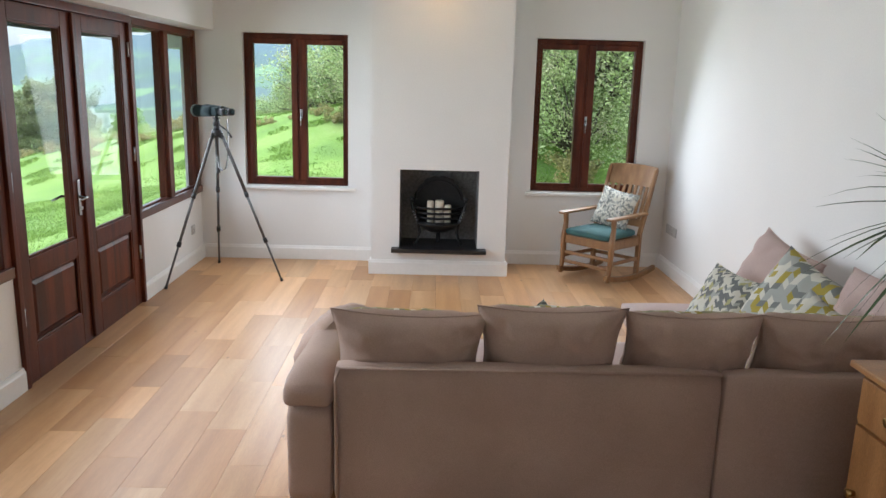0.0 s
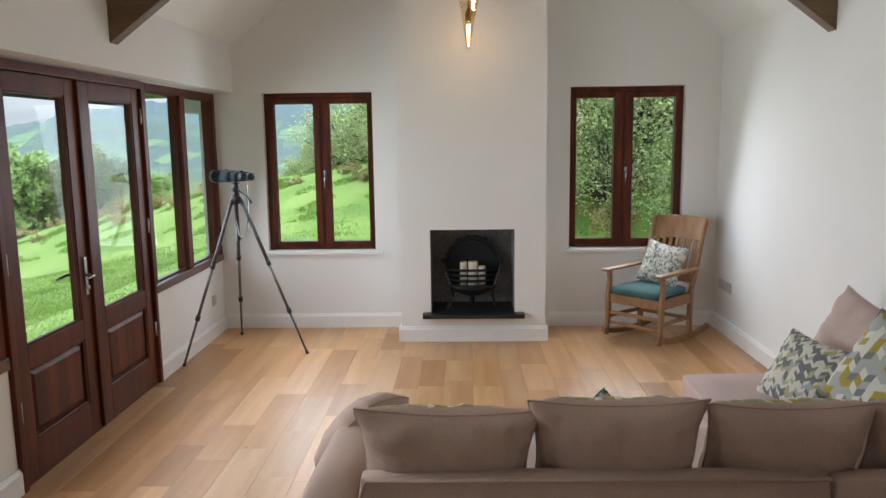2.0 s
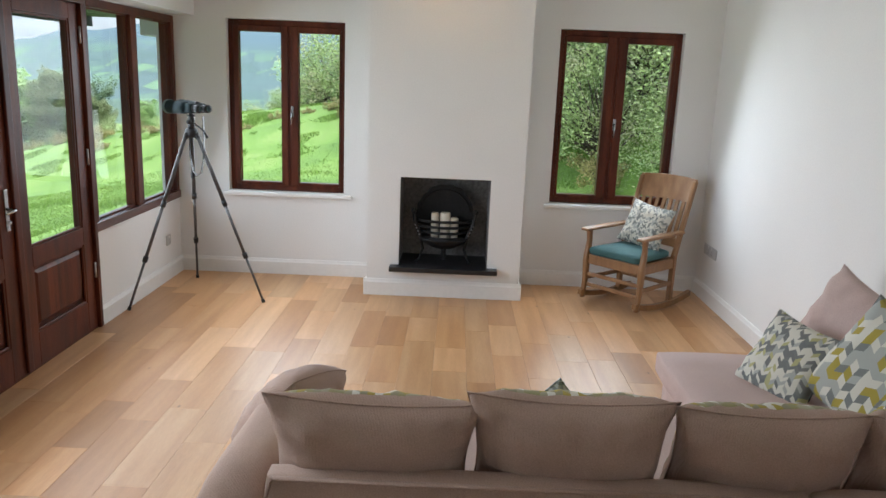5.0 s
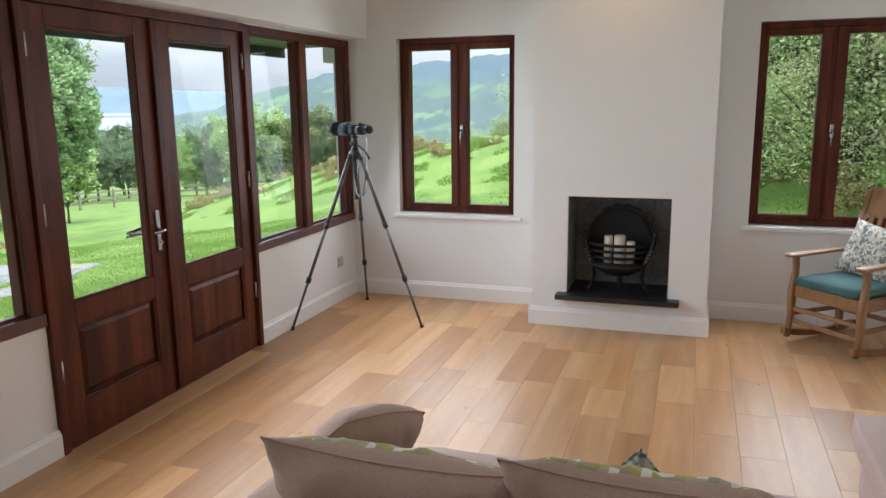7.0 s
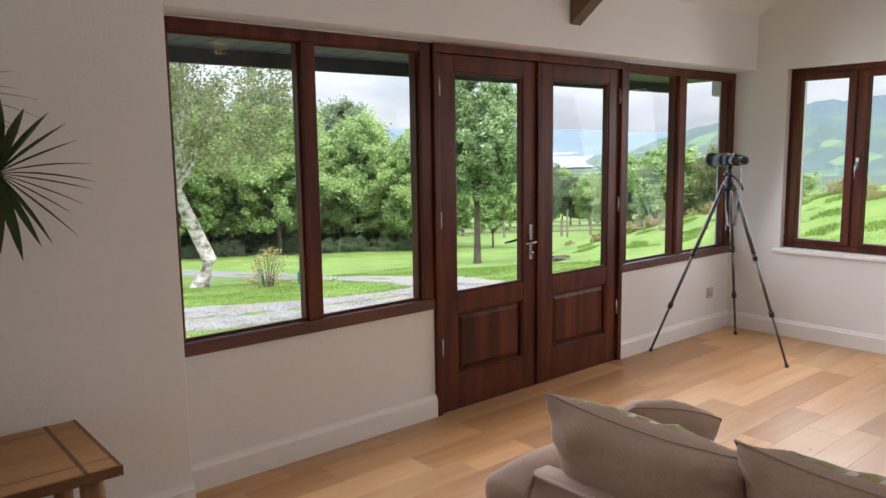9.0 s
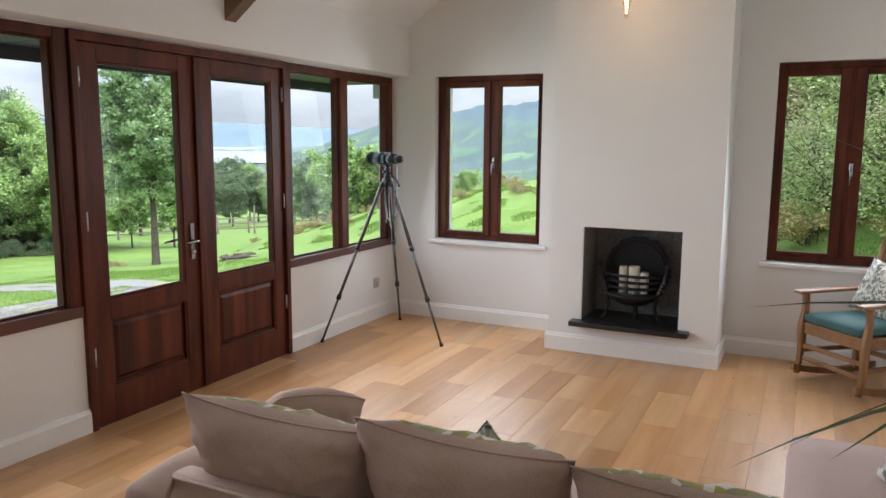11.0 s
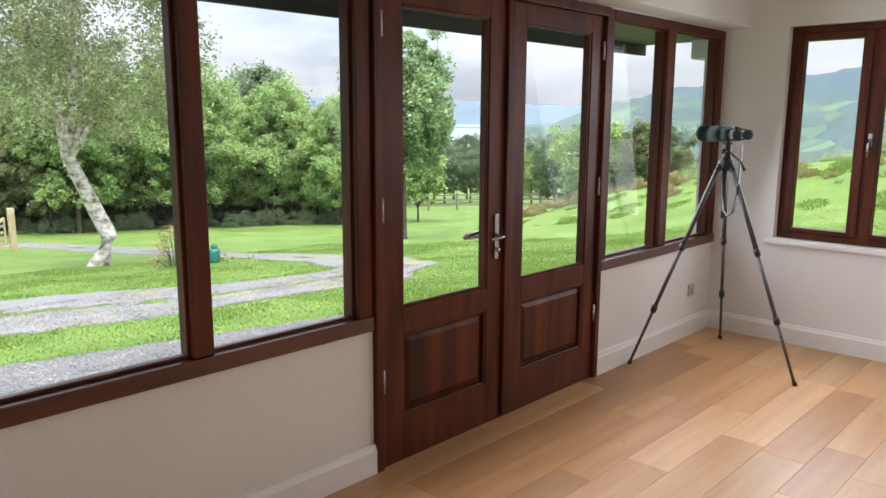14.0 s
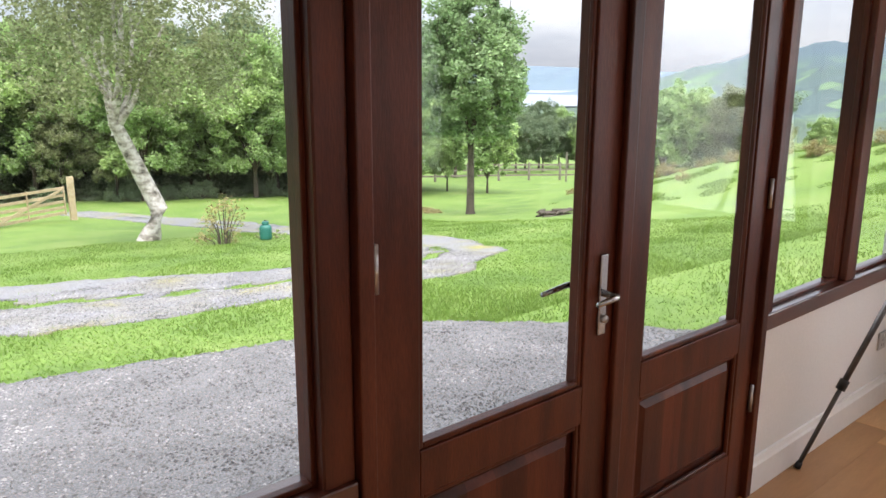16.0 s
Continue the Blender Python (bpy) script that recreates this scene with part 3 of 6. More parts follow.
# ---- windows ----
def ring(bm, u0, u1, v0, v1, w, place, d0, d1, bevel=0.004):
    """Four mitred bars round a rectangle, w wide, from depth d0 to d1."""
    def put(a, b, c, d):
        corners = [place(*q) for q in ((a, c, d0), (b, d, d1))]
        lo = [min(corners[0][k], corners[1][k]) for k in range(3)]
        hi = [max(corners[0][k], corners[1][k]) for k in range(3)]
        box(bm, lo[0], hi[0], lo[1], hi[1], lo[2], hi[2], bevel=bevel, seg=1)
    put(u0, u0 + w, v0, v1)
    put(u1 - w, u1, v0, v1)
    put(u0 + w, u1 - w, v0, v0 + w)
    put(u0 + w, u1 - w, v1 - w, v1)
    return bm


def pane(u0, u1, v0, v1, place, d, parent):
    c = [place(u0, v0, d), place(u1, v1, d + 0.006)]
    lo = [min(c[0][k], c[1][k]) for k in range(3)]
    hi = [max(c[0][k], c[1][k]) for k in range(3)]
    ob = part("pane", boxed(lo[0], hi[0], lo[1], hi[1], lo[2], hi[2]), pane_glass, parent, "clear glass pane")
    ob.visible_shadow = False
    return ob


def casement(number, x0, x1, z0, z1, m0, m1, g0, g1):
    """A two-light window in the gable wall: frame, two sashes with panes, and a handle."""
    def place(u, v, w):
        return (u, 0.06 + w, v)
    win = thing("window_%d" % number, "two-light casement window with a reddish mahogany frame", "window", (0, 0, 0), kind="structure")
    part("window_frame", ring(bmesh.new(), x0 + 0.002, x1 - 0.002, z0 + 0.002, z1 - 0.002, 0.045, place, 0.0, 0.085), mahogany, win)
    mid = (m0 + m1) / 2
    part("mullion", boxed(mid - 0.022, mid + 0.022, 0.062, 0.145, z0 + 0.047, z1 - 0.047, bevel=0.003), mahogany, win)
    for a, b, ga, gb in ((x0 + 0.04, mid - 0.012, g0, m0), (mid + 0.012, x1 - 0.04, m1, g1)):
        sash = part("sash", bmesh.new(), mahogany, win)
        bm = bmesh.new()
        for q in ((a, ga, z0 + 0.047, z1 - 0.047), (gb, b, z0 + 0.047, z1 - 0.047), (ga, gb, z0 + 0.047, z0 + 0.075), (ga, gb, z1 - 0.095, z1 - 0.047)):
            box(bm, q[0], q[1], 0.048, 0.125, q[2], q[3], bevel=0.004, seg=1)
        sash.data = mesh_of(bm, "sash", mahogany)
        pane(ga - 0.008, gb + 0.008, z0 + 0.07, z1 - 0.09, place, 0.035, sash)
    hx = mid + 0.022
    hnd = part("handle", tubed([(hx, 0.046, 1.38), (hx, 0.02, 1.38), (hx - 0.005, 0.018, 1.36), (hx - 0.004, 0.018, 1.27)], [0.008, 0.008, 0.009, 0.006], n=8), chrome, win, "chrome window handle", smooth=True)
    part("handle_plate", boxed(hx - 0.012, hx + 0.012, 0.042, 0.05, 1.33, 1.42, bevel=0.003), chrome, win, "chrome handle plate")
    ob = part("window_sill", boxed(x0 - 0.047, x1 + 0.071, -0.035, -0.0015, z0 - 0.038, z0 - 0.004, bevel=0.008), trim_paint, win, "white painted window board")
    part("window_board", boxed(x0 + 0.001, x1 - 0.001, -0.0015, 0.058, z0 - 0.03, z0 + 0.001), trim_paint, win, "white painted window board")
    part("outer_sill", boxed(x0 - 0.02, x1 + 0.02, 0.15, 0.42, z0 - 0.06, z0 - 0.002), slate, win, "dark slate outer sill")
    return win


casement(1, 0.42, 1.385, 0.708, 2.10, 0.854, 0.995, 0.505, 1.333)
casement(2, 3.11, 4.10, 0.708, 2.115, 3.50, 3.666, 3.172, 4.03)


def wp(u, v, w):
    return (0.0 - w, u, v)


def side_light(number, y0, y1, mull, label, jambs=(0.07, 0.07)):
    win = thing("window_%d" % number, label, "window", (0, 0, 0), kind="structure")
    z0, z1 = 0.632, 2.098
    bm = bmesh.new()
    box(bm, -0.10, 0.0, y0, y0 + jambs[0], z0, z1, bevel=0.004, seg=1)
    box(bm, -0.10, 0.0, y1 - jambs[1], y1, z0, z1, bevel=0.004, seg=1)
    box(bm, -0.10, 0.0, y0 + jambs[0], y1 - jambs[1], z1 - 0.055, z1, bevel=0.004, seg=1)
    part("window_frame", bm, mahogany, win)
    part("sill_rail", boxed(-0.10, 0.012, y0, y1, z0, z0 + 0.062, bevel=0.005), mahogany_sill, win)
    part("mullion", boxed(-0.10, 0.0, mull[0], mull[1], z0 + 0.062, z1 - 0.055, bevel=0.004), mahogany, win)
    for a, b in ((y0 + jambs[0], mull[0]), (mull[1], y1 - jambs[1])):
        p = pane(a - 0.004, b + 0.004, z0 + 0.06, z1 - 0.05, wp, 0.05, win)
        bead = bmesh.new()
        ring(bead, a, b, z0 + 0.062, z1 - 0.055, 0.012, wp, 0.028, 0.05, bevel=0.002)
        part("glazing_bead", bead, mahogany, win)
    part("outer_sill", boxed(-0.17, -0.102, y0, y1, z0 - 0.03, z0 + 0.012, bevel=0.006), render_white, win, "pale outer sill")
    return win


side_light(3, -4.733, -3.236, (-4.03, -3.955), "wide two-pane fixed window with a mahogany frame", (0.07, 0.075))
side_light(4, -1.508, -0.004, (-0.815, -0.72), "two-pane fixed window with a mahogany frame", (0.062, 0.06))

# ---- double doors ----
frame_ob = thing("door_frame", "reddish mahogany frame round the double garden doors", "door frame", (0, 0, 0), kind="structure")
for a, b in ((-3.231, -3.192), (-1.552, -1.513)):
    part("jamb", boxed(-0.11, 0.018, a, b, 0.0, 2.05, bevel=0.004), mahogany, frame_ob)
part("head", boxed(-0.11, 0.018, -3.231, -1.513, 2.05, 2.099, bevel=0.004), mahogany, frame_ob)
part("threshold", boxed(-0.13, -0.005, -3.192, -1.552, -0.02, 0.004), mahogany, frame_ob, "worn mahogany threshold")


def garden_door(number, y0, y1, g0, g1, hinge):
    door = thing("door_%d" % number, "mahogany garden door, glazed above a raised panel, closed", "door", (0, 0, 0), kind="structure")
    x0, x1 = -0.062, -0.004
    z0, z1 = 0.006, 2.046
    part("stile", boxed(x0, x1, y0, g0, z0, z1, bevel=0.004), mahogany, door)
    part("stile", boxed(x0, x1, g1, y1, z0, z1, bevel=0.004), mahogany, door)
    for a, b in ((z0, 0.205), (0.585, 0.695), (1.955, z1)):
        part("rail", boxed(x0, x1, g0, g1, a, b, bevel=0.003), mahogany, door)
    bm = boxed(x0 + 0.016, x1 - 0.022, g0, g1, 0.205, 0.585)
    part("panel", bm, mahogany_panel, door)
    bm = bmesh.new()
    o, i = (g0 + 0.03, g1 - 0.03, 0.235, 0.555), (g0 + 0.05, g1 - 0.05, 0.255, 0.535)
    cuts = [i[0] + (i[1] - i[0]) * f for f in (0.0, 0.22, 0.43, 0.68, 1.0)]
    for a, b in zip(cuts, cuts[1:]):
        ya, yb = (o[0] if a == i[0] else a), (o[1] if b == i[1] else b)
        f = [bm.verts.new((x1 - 0.009, y, z)) for y, z in ((a, i[2]), (b, i[2]), (b, i[3]), (a, i[3]))]
        e = [bm.verts.new((x1 - 0.0215, y, z)) for y, z in ((ya, o[2]), (yb, o[2]), (yb, o[3]), (ya, o[3]))]
        bm.faces.new(f)
        for k in range(4):
            if (k == 1 and b != i[1]) or (k == 3 and a != i[0]):
                continue
            bm.faces.new((e[k], e[(k + 1) % 4], f[(k + 1) % 4], f[k]))
    part("raised_field", bm, mahogany_panel, door)
    mould = bmesh.new()
    ring(mould, g0, g1, 0.205, 0.585, 0.014, wp, 0.008, 0.022, bevel=0.003)
    ring(mould, g0, g1, 0.695, 1.955, 0.014, wp, 0.010, 0.024, bevel=0.003)
    part("moulding", mould, mahogany, door)
    pane(g0 - 0.004, g1 + 0.004, 0.69, 1.96, wp, 0.03, door)
    hy = y0 if hinge < 0 else y1
    for z in (0.395, 1.128, 1.867):
        part("hinge", tubed([(0.006, hy - hinge * 0.004, z - 0.05), (0.006, hy - hinge * 0.004, z + 0.05)], 0.007, n=8), steel, door, "steel butt hinge", smooth=True)
    return door


door_1 = garden_door(1, -3.188, -2.376, -3.063, -2.507, -1)
door_2 = garden_door(2, -2.368, -1.556, -2.239, -1.664, 1)
part("meeting_bead", boxed(-0.002, 0.016, -2.395, -2.345, 0.018, 2.044, bevel=0.005), mahogany, door_2)
hp = part("handle_plate", boxed(-0.003, 0.006, -2.462, -2.432, 0.83, 1.05, bevel=0.003), chrome, door_1, "chrome handle plate")
part("lever", tubed([(0.004, -2.447, 0.945), (0.05, -2.447, 0.945), (0.055, -2.455, 0.945), (0.055, -2.535, 0.94)], [0.010, 0.009, 0.009, 0.007], n=10), chrome, door_1, "chrome lever handle", smooth=True)
part("outer_lever", tubed([(-0.062, -2.447, 0.945), (-0.105, -2.447, 0.945), (-0.11, -2.455, 0.945), (-0.11, -2.56, 0.935)], [0.010, 0.009, 0.009, 0.007], n=10), chrome, door_1, "chrome lever handle", smooth=True)
part("key_cylinder", tubed([(0.004, -2.447, 0.875), (0.018, -2.447, 0.875)], 0.011, n=10), steel, door_1, "steel key cylinder", smooth=True)


# ---- garden ----
def smooth(a, b, v):
    t = min(1.0, max(0.0, (v - a) / (b - a)))
    return t * t * (3 - 2 * t)


def ground_z(x, y):
    """Height of the garden: it falls away to the west and rises in a bank to the north."""
    west = max(-x - 0.5, 0.0)
    z = -0.22 - 0.115 * min(west, 18) - 0.07 * max(min(west, 60) - 18, 0)
    z -= 0.044 * max(-20, min(y, 60)) * smooth(0, 15, west)
    yc = 15 - 0.3 * x
    bank = (1.15 * smooth(-24, -9, x) + 0.10 * max(0, x + 1)) * (smooth(yc - 6.5, yc, y) * (1 - 0.75 * smooth(yc + 1, yc + 12, y)))
    hedge = 4.2 * smooth(5.5, 13.5, y + 1.3 * (min(x, 9) - 4.0)) * smooth(-0.5, 4.0, x)
    z += max(bank, hedge)
    r = math.hypot(x, y)
    if r > 70:
        z += (-36 - z) * smooth(70, 650, r)
    if r < 60:
        z += 0.05 * noise.noise(Vector((x * 0.35, y * 0.35, 0))) * smooth(1.0, 5.0, west + max(0, y))
    return z


grass = material("lawn_grass", [(0.085, 0.155, 0.024), (0.125, 0.21, 0.032), (0.175, 0.245, 0.06)], scale=0.8, rough=0.9, bump=0.02, bump_scale=22, fine=0.28, detail=8)
gravel = material("grey_gravel", [(0.135, 0.132, 0.131), (0.175, 0.171, 0.169)], scale=1.6, rough=0.9, bump=0.010, bump_scale=85, fine=0.5)
far_fields = material("far_fields", [(0.04, 0.065, 0.05), (0.06, 0.10, 0.055), (0.045, 0.075, 0.062)], scale=0.02, rough=1.0, fine=0.2, bump_scale=0.2)
# aerial haze is put into the hills' base colour as blue
hill_haze = material("distant_hills_painted_haze", [(0.10, 0.14, 0.18), (0.12, 0.17, 0.20), (0.11, 0.155, 0.205)], scale=0.004, rough=1.0, fine=0.12, bump_scale=0.05)
water = material("lake_water", [(0.20, 0.23, 0.265), (0.25, 0.28, 0.31)], scale=0.01, rough=0.7, fine=0.05, bump_scale=0.1)

# one sheet from the house to the horizon, finer near by
radii = [0.0] + [0.6 * 1.062**k for k in range(152)]
radii = [r for r in radii if r < 4800] + [4800]
NA = 220
verts, faces = [], []
for r in radii:
    for k in range(NA):
        a = 2 * math.pi * k / NA
        x, y = -3 + r * math.cos(a), r * math.sin(a)
        verts.append((x, y, ground_z(x, y) - (0.25 if -0.3 < x < 4.7 and -9.7 < y < 0.3 else 0)))
for i in range(len(radii) - 1):
    for k in range(NA):
        j = (k + 1) % NA
        faces.append((i * NA + k, (i + 1) * NA + k, (i + 1) * NA + j, i * NA + j))
me = bpy.data.meshes.new("ground")
me.from_pydata(verts, [], faces)
me.materials.append(grass)
me.materials.append(far_fields)
for p in me.polygons:
    p.use_smooth = True
    p.material_index = 1 if p.index // NA > 92 else 0
ground = tagged(new("ground", me), "green lawn falling away to fields", "ground", kind="structure")


def sheet(name, inside, x0, x1, y0, y1, step, lift, mat, label):
    """A patch of another surface laid over the ground where inside(x, y) holds."""
    bm = bmesh.new()
    nx, ny = int((x1 - x0) / step), int((y1 - y0) / step)
    cache = {}

    def v(i, j):
        if (i, j) not in cache:
            x, y = x0 + i * step, y0 + j * step
            cache[i, j] = bm.verts.new((x, y, ground_z(x, y) + lift + 0.003 * noise.noise(Vector((x * 2, y * 2, 3)))))
        return cache[i, j]
    for i in range(nx):
        for j in range(ny):
            if inside(x0 + (i + 0.5) * step, y0 + (j + 0.5) * step):
                bm.faces.new((v(i, j), v(i + 1, j), v(i + 1, j + 1), v(i, j + 1)))
    rim = bmesh.ops.extrude_edge_only(bm, edges=[e for e in bm.edges if e.is_boundary])
    for g in rim["geom"]:
        if isinstance(g, bmesh.types.BMVert):
            g.co.z -= 0.08
    ob = tagged(part(name, bm, mat, smooth=True), label, "gravel", kind="structure")
    return ob


def wob(x, y, s=0.25):
    return s * noise.noise(Vector((x * 0.9, y * 0.9, 5))) + 0.4 * s * noise.noise(Vector((x * 3.5, y * 3.5, 9)))


def on_apron(x, y):
    edge = -3.5 - 0.42 * max(0, -y + 0.2) + (max(0, y + 0.1) ** 2) * 1.6
    return -0.36 > x > edge + wob(x, y) and y > -12


DRIVE = [(-14, -12, 1.9), (-10.5, -6, 1.9), (-8.2, -2.1, 1.8), (-7.2, 0.2, 1.2), (-6.6, 1.9, 1.1), (-7.3, 3.4, 0.85), (-9.5, 4.4, 0.75), (-13.5, 5.0, 0.7), (-19, 5.3, 0.7), (-27, 3, 0.7)]


def on_drive(x, y):
    best = 9.0
    for a, b in zip(DRIVE, DRIVE[1:]):
        dx, dy = b[0] - a[0], b[1] - a[1]
        t = max(0, min(1, ((x - a[0]) * dx + (y - a[1]) * dy) / (dx * dx + dy * dy)))
        d = math.hypot(x - a[0] - t * dx, y - a[1] - t * dy)
        best = min(best, d / (a[2] + (b[2] - a[2]) * t))
    return best < 1.0 + wob(x, y, 0.25) and not (best < 0.06 + wob(x + 7, y * 0.6, 0.5))


sheet("gravel_apron", on_apron, -10, -0.3, -12, 2.5, 0.075, 0.018, gravel, "grey gravel parking strip along the house")
drive_gravel = material("mossy_gravel", [(0.13, 0.13, 0.135), (0.20, 0.20, 0.205), (0.20, 0.195, 0.17), (0.24, 0.225, 0.08)], scale=1.1, rough=0.9, bump=0.012, bump_scale=48, fine=0.5)
sheet("road", on_drive, -27, -4, -9, 7, 0.085, 0.018, drive_gravel, "grey gravel drive with a grassy middle strip")

lake = bmesh.new()
lv = [lake.verts.new((x, y, -34.0)) for x, y in ((-3400, 700), (-900, 700), (-700, 1100), (-1150, 2900), (-3000, 3300), (-4200, 2100))]
lake.faces.new(lv)
tagged(part("water", lake, water), "pale grey lake lying in the valley", "lake", kind="structure")


def ridge(name, az0, az1, dist, height, mat, label, base=-36.0, seed=0, depth=500, n=120):
    """A hill range seen from the house, from one bearing to the other, with its height over the way along it."""
    bm = bmesh.new()
    rows = []
    for q in range(9):
        row = []
        f = q / 8
        for k in range(n + 1):
            t = k / n
            a = radians(az0 + (az1 - az0) * t)
            d = dist + depth * f + 60 * noise.noise(Vector((t * 6, f * 3, seed)))
            h = height(t) * smooth(0, 1, f) ** 0.8 + base * (1 - smooth(0, 1, f)) + 9 * f * noise.noise(Vector((t * 14, f * 5, seed + 4)))
            row.append(bm.verts.new((-math.sin(a) * d, math.cos(a) * d, h)))
        rows.append(row)
    for r, s in zip(rows, rows[1:]):
        for k in range(n):
            bm.faces.new((r[k], r[k + 1], s[k + 1], s[k]))
    return tagged(part(name, bm, mat, smooth=True), label, "hills", kind="structure")


# field colours are shifted to blue to paint in the distance haze
hazed_hill_fields = material("hazed_hill_fields", [(0.11, 0.17, 0.15), (0.13, 0.19, 0.16)], scale=0.012, rough=1.0, fine=0.15, bump_scale=0.05, detail=2)
nt = hazed_hill_fields.node_tree
cells, edge, pick, over = nt.nodes.new("ShaderNodeTexVoronoi"), nt.nodes.new("ShaderNodeTexVoronoi"), nt.nodes.new("ShaderNodeValToRGB"), nt.nodes.new("ShaderNodeMix")
gaps = nt.nodes.new("ShaderNodeMath")
geo, flat = nt.nodes.new("ShaderNodeTexCoord"), nt.nodes.new("ShaderNodeMapping")
flat.inputs["Scale"].default_value = (1, 0.35, 1.0)
link(nt, geo.outputs["Object"], flat.inputs["Vector"])
for v in (cells, edge):
    v.inputs["Scale"].default_value = 0.034
    link(nt, flat.outputs["Vector"], v.inputs["Vector"])
edge.feature = "DISTANCE_TO_EDGE"
sepc = nt.nodes.new("ShaderNodeSeparateColor")
link(nt, cells.outputs["Color"], sepc.inputs[0])
pick.color_ramp.interpolation = "CONSTANT"
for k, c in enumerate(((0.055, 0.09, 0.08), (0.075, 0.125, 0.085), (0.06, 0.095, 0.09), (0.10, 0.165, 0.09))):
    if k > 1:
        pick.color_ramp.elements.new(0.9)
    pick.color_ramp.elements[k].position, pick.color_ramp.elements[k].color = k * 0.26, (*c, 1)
link(nt, sepc.outputs[0], pick.inputs["Fac"])
gaps.operation, gaps.inputs[1].default_value = "GREATER_THAN", 0.03
link(nt, edge.outputs["Distance"], gaps.inputs[0])
over.data_type = "RGBA"
link(nt, gaps.outputs[0], over.inputs["Factor"])
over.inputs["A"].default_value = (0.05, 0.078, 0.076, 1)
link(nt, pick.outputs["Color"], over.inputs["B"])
# open moor above the fields, its colour blued further for distance haze
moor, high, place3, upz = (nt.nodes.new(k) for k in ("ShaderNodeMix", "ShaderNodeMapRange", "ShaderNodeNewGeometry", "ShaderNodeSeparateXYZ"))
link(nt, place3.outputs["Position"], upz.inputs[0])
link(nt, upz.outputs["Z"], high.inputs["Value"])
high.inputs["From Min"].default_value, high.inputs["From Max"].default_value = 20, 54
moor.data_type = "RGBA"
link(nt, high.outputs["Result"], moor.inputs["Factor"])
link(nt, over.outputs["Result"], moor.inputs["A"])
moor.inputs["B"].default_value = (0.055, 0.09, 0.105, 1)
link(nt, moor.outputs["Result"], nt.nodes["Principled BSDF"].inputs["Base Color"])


def profile(pairs, span):
    """Heights by bearing, for a ridge over that span of bearings."""
    def height(t):
        a = span[0] + (span[1] - span[0]) * t
        for (a0, h0), (a1, h1) in zip(pairs, pairs[1:]):
            if a0 <= a <= a1:
                return h0 + (h1 - h0) * smooth(a0, a1, a) + 3 * math.sin(a * 1.7) + 1.5 * math.sin(a * 5.1)
        return pairs[-1][1]
    return height


# far and mid ranges carry their haze as painted colour
ridge("backdrop_far", -20, 110, 3900, lambda t: 98 + 18 * math.sin(t * 11 + 0.6) + 10 * math.sin(t * 27), hill_haze, "distant hills across the lake, blue haze painted in", seed=2, depth=600, n=160)
ridge("backdrop_near", -45, 40, 900, profile(((-45, 122), (5, 119), (13, 108), (22, 86), (27, 68), (31, 40), (36, -12), (40, -36)), (-45, 40)), hazed_hill_fields, "hillside of hedged green fields, blued by painted haze", seed=5, depth=900, n=150)
ridge("backdrop_mid", 28, 60, 2300, lambda t: -22 + 12 * math.sin(t * 9), hill_haze, "wooded far shore of the lake, blue haze painted in", base=-38, seed=8, depth=300)

# ---- trees ----
bark = material("rough_bark", [(0.06, 0.048, 0.036), (0.11, 0.09, 0.07)], scale=6, rough=0.95, bump=0.01, bump_scale=18, fine=0.3)
birch_bark = material("birch_bark", [(0.05, 0.04, 0.034), (0.30, 0.27, 0.23), (0.52, 0.49, 0.45), (0.58, 0.55, 0.51)], scale=5.0, rough=0.8, bump=0.004, bump_scale=22, stretch=(1, 1, 1.6), fine=0.25)
leaf_mats = {
    "birch": material("birch_leaves", [(0.20, 0.245, 0.115), (0.31, 0.335, 0.17)], scale=0.6, rough=0.6, island=0.45, fine=0.1, translucent=0.45),
    "sycamore": material("sycamore_leaves", [(0.19, 0.30, 0.135), (0.33, 0.45, 0.22)], scale=0.5, rough=0.6, island=0.4, fine=0.1, translucent=0.45),
    "ash": material("ash_leaves", [(0.25, 0.38, 0.15), (0.43, 0.55, 0.22)], scale=0.35, rough=0.6, island=0.4, fine=0.1, translucent=0.45),
    "oak": material("dark_oak_leaves", [(0.13, 0.19, 0.11), (0.23, 0.30, 0.165)], scale=0.4, rough=0.6, island=0.45, fine=0.1, translucent=0.4),
    "gold": material("yellowing_leaves", [(0.29, 0.27, 0.115), (0.43, 0.36, 0.165)], scale=0.5, rough=0.6, island=0.4, fine=0.1, translucent=0.45),
    "hedge": material("hedge_leaves", [(0.203, 0.294, 0.125), (0.385, 0.462, 0.192), (0.40, 0.35, 0.24)], scale=0.9, rough=0.6, island=0.35, fine=0.1, translucent=0.4),
}


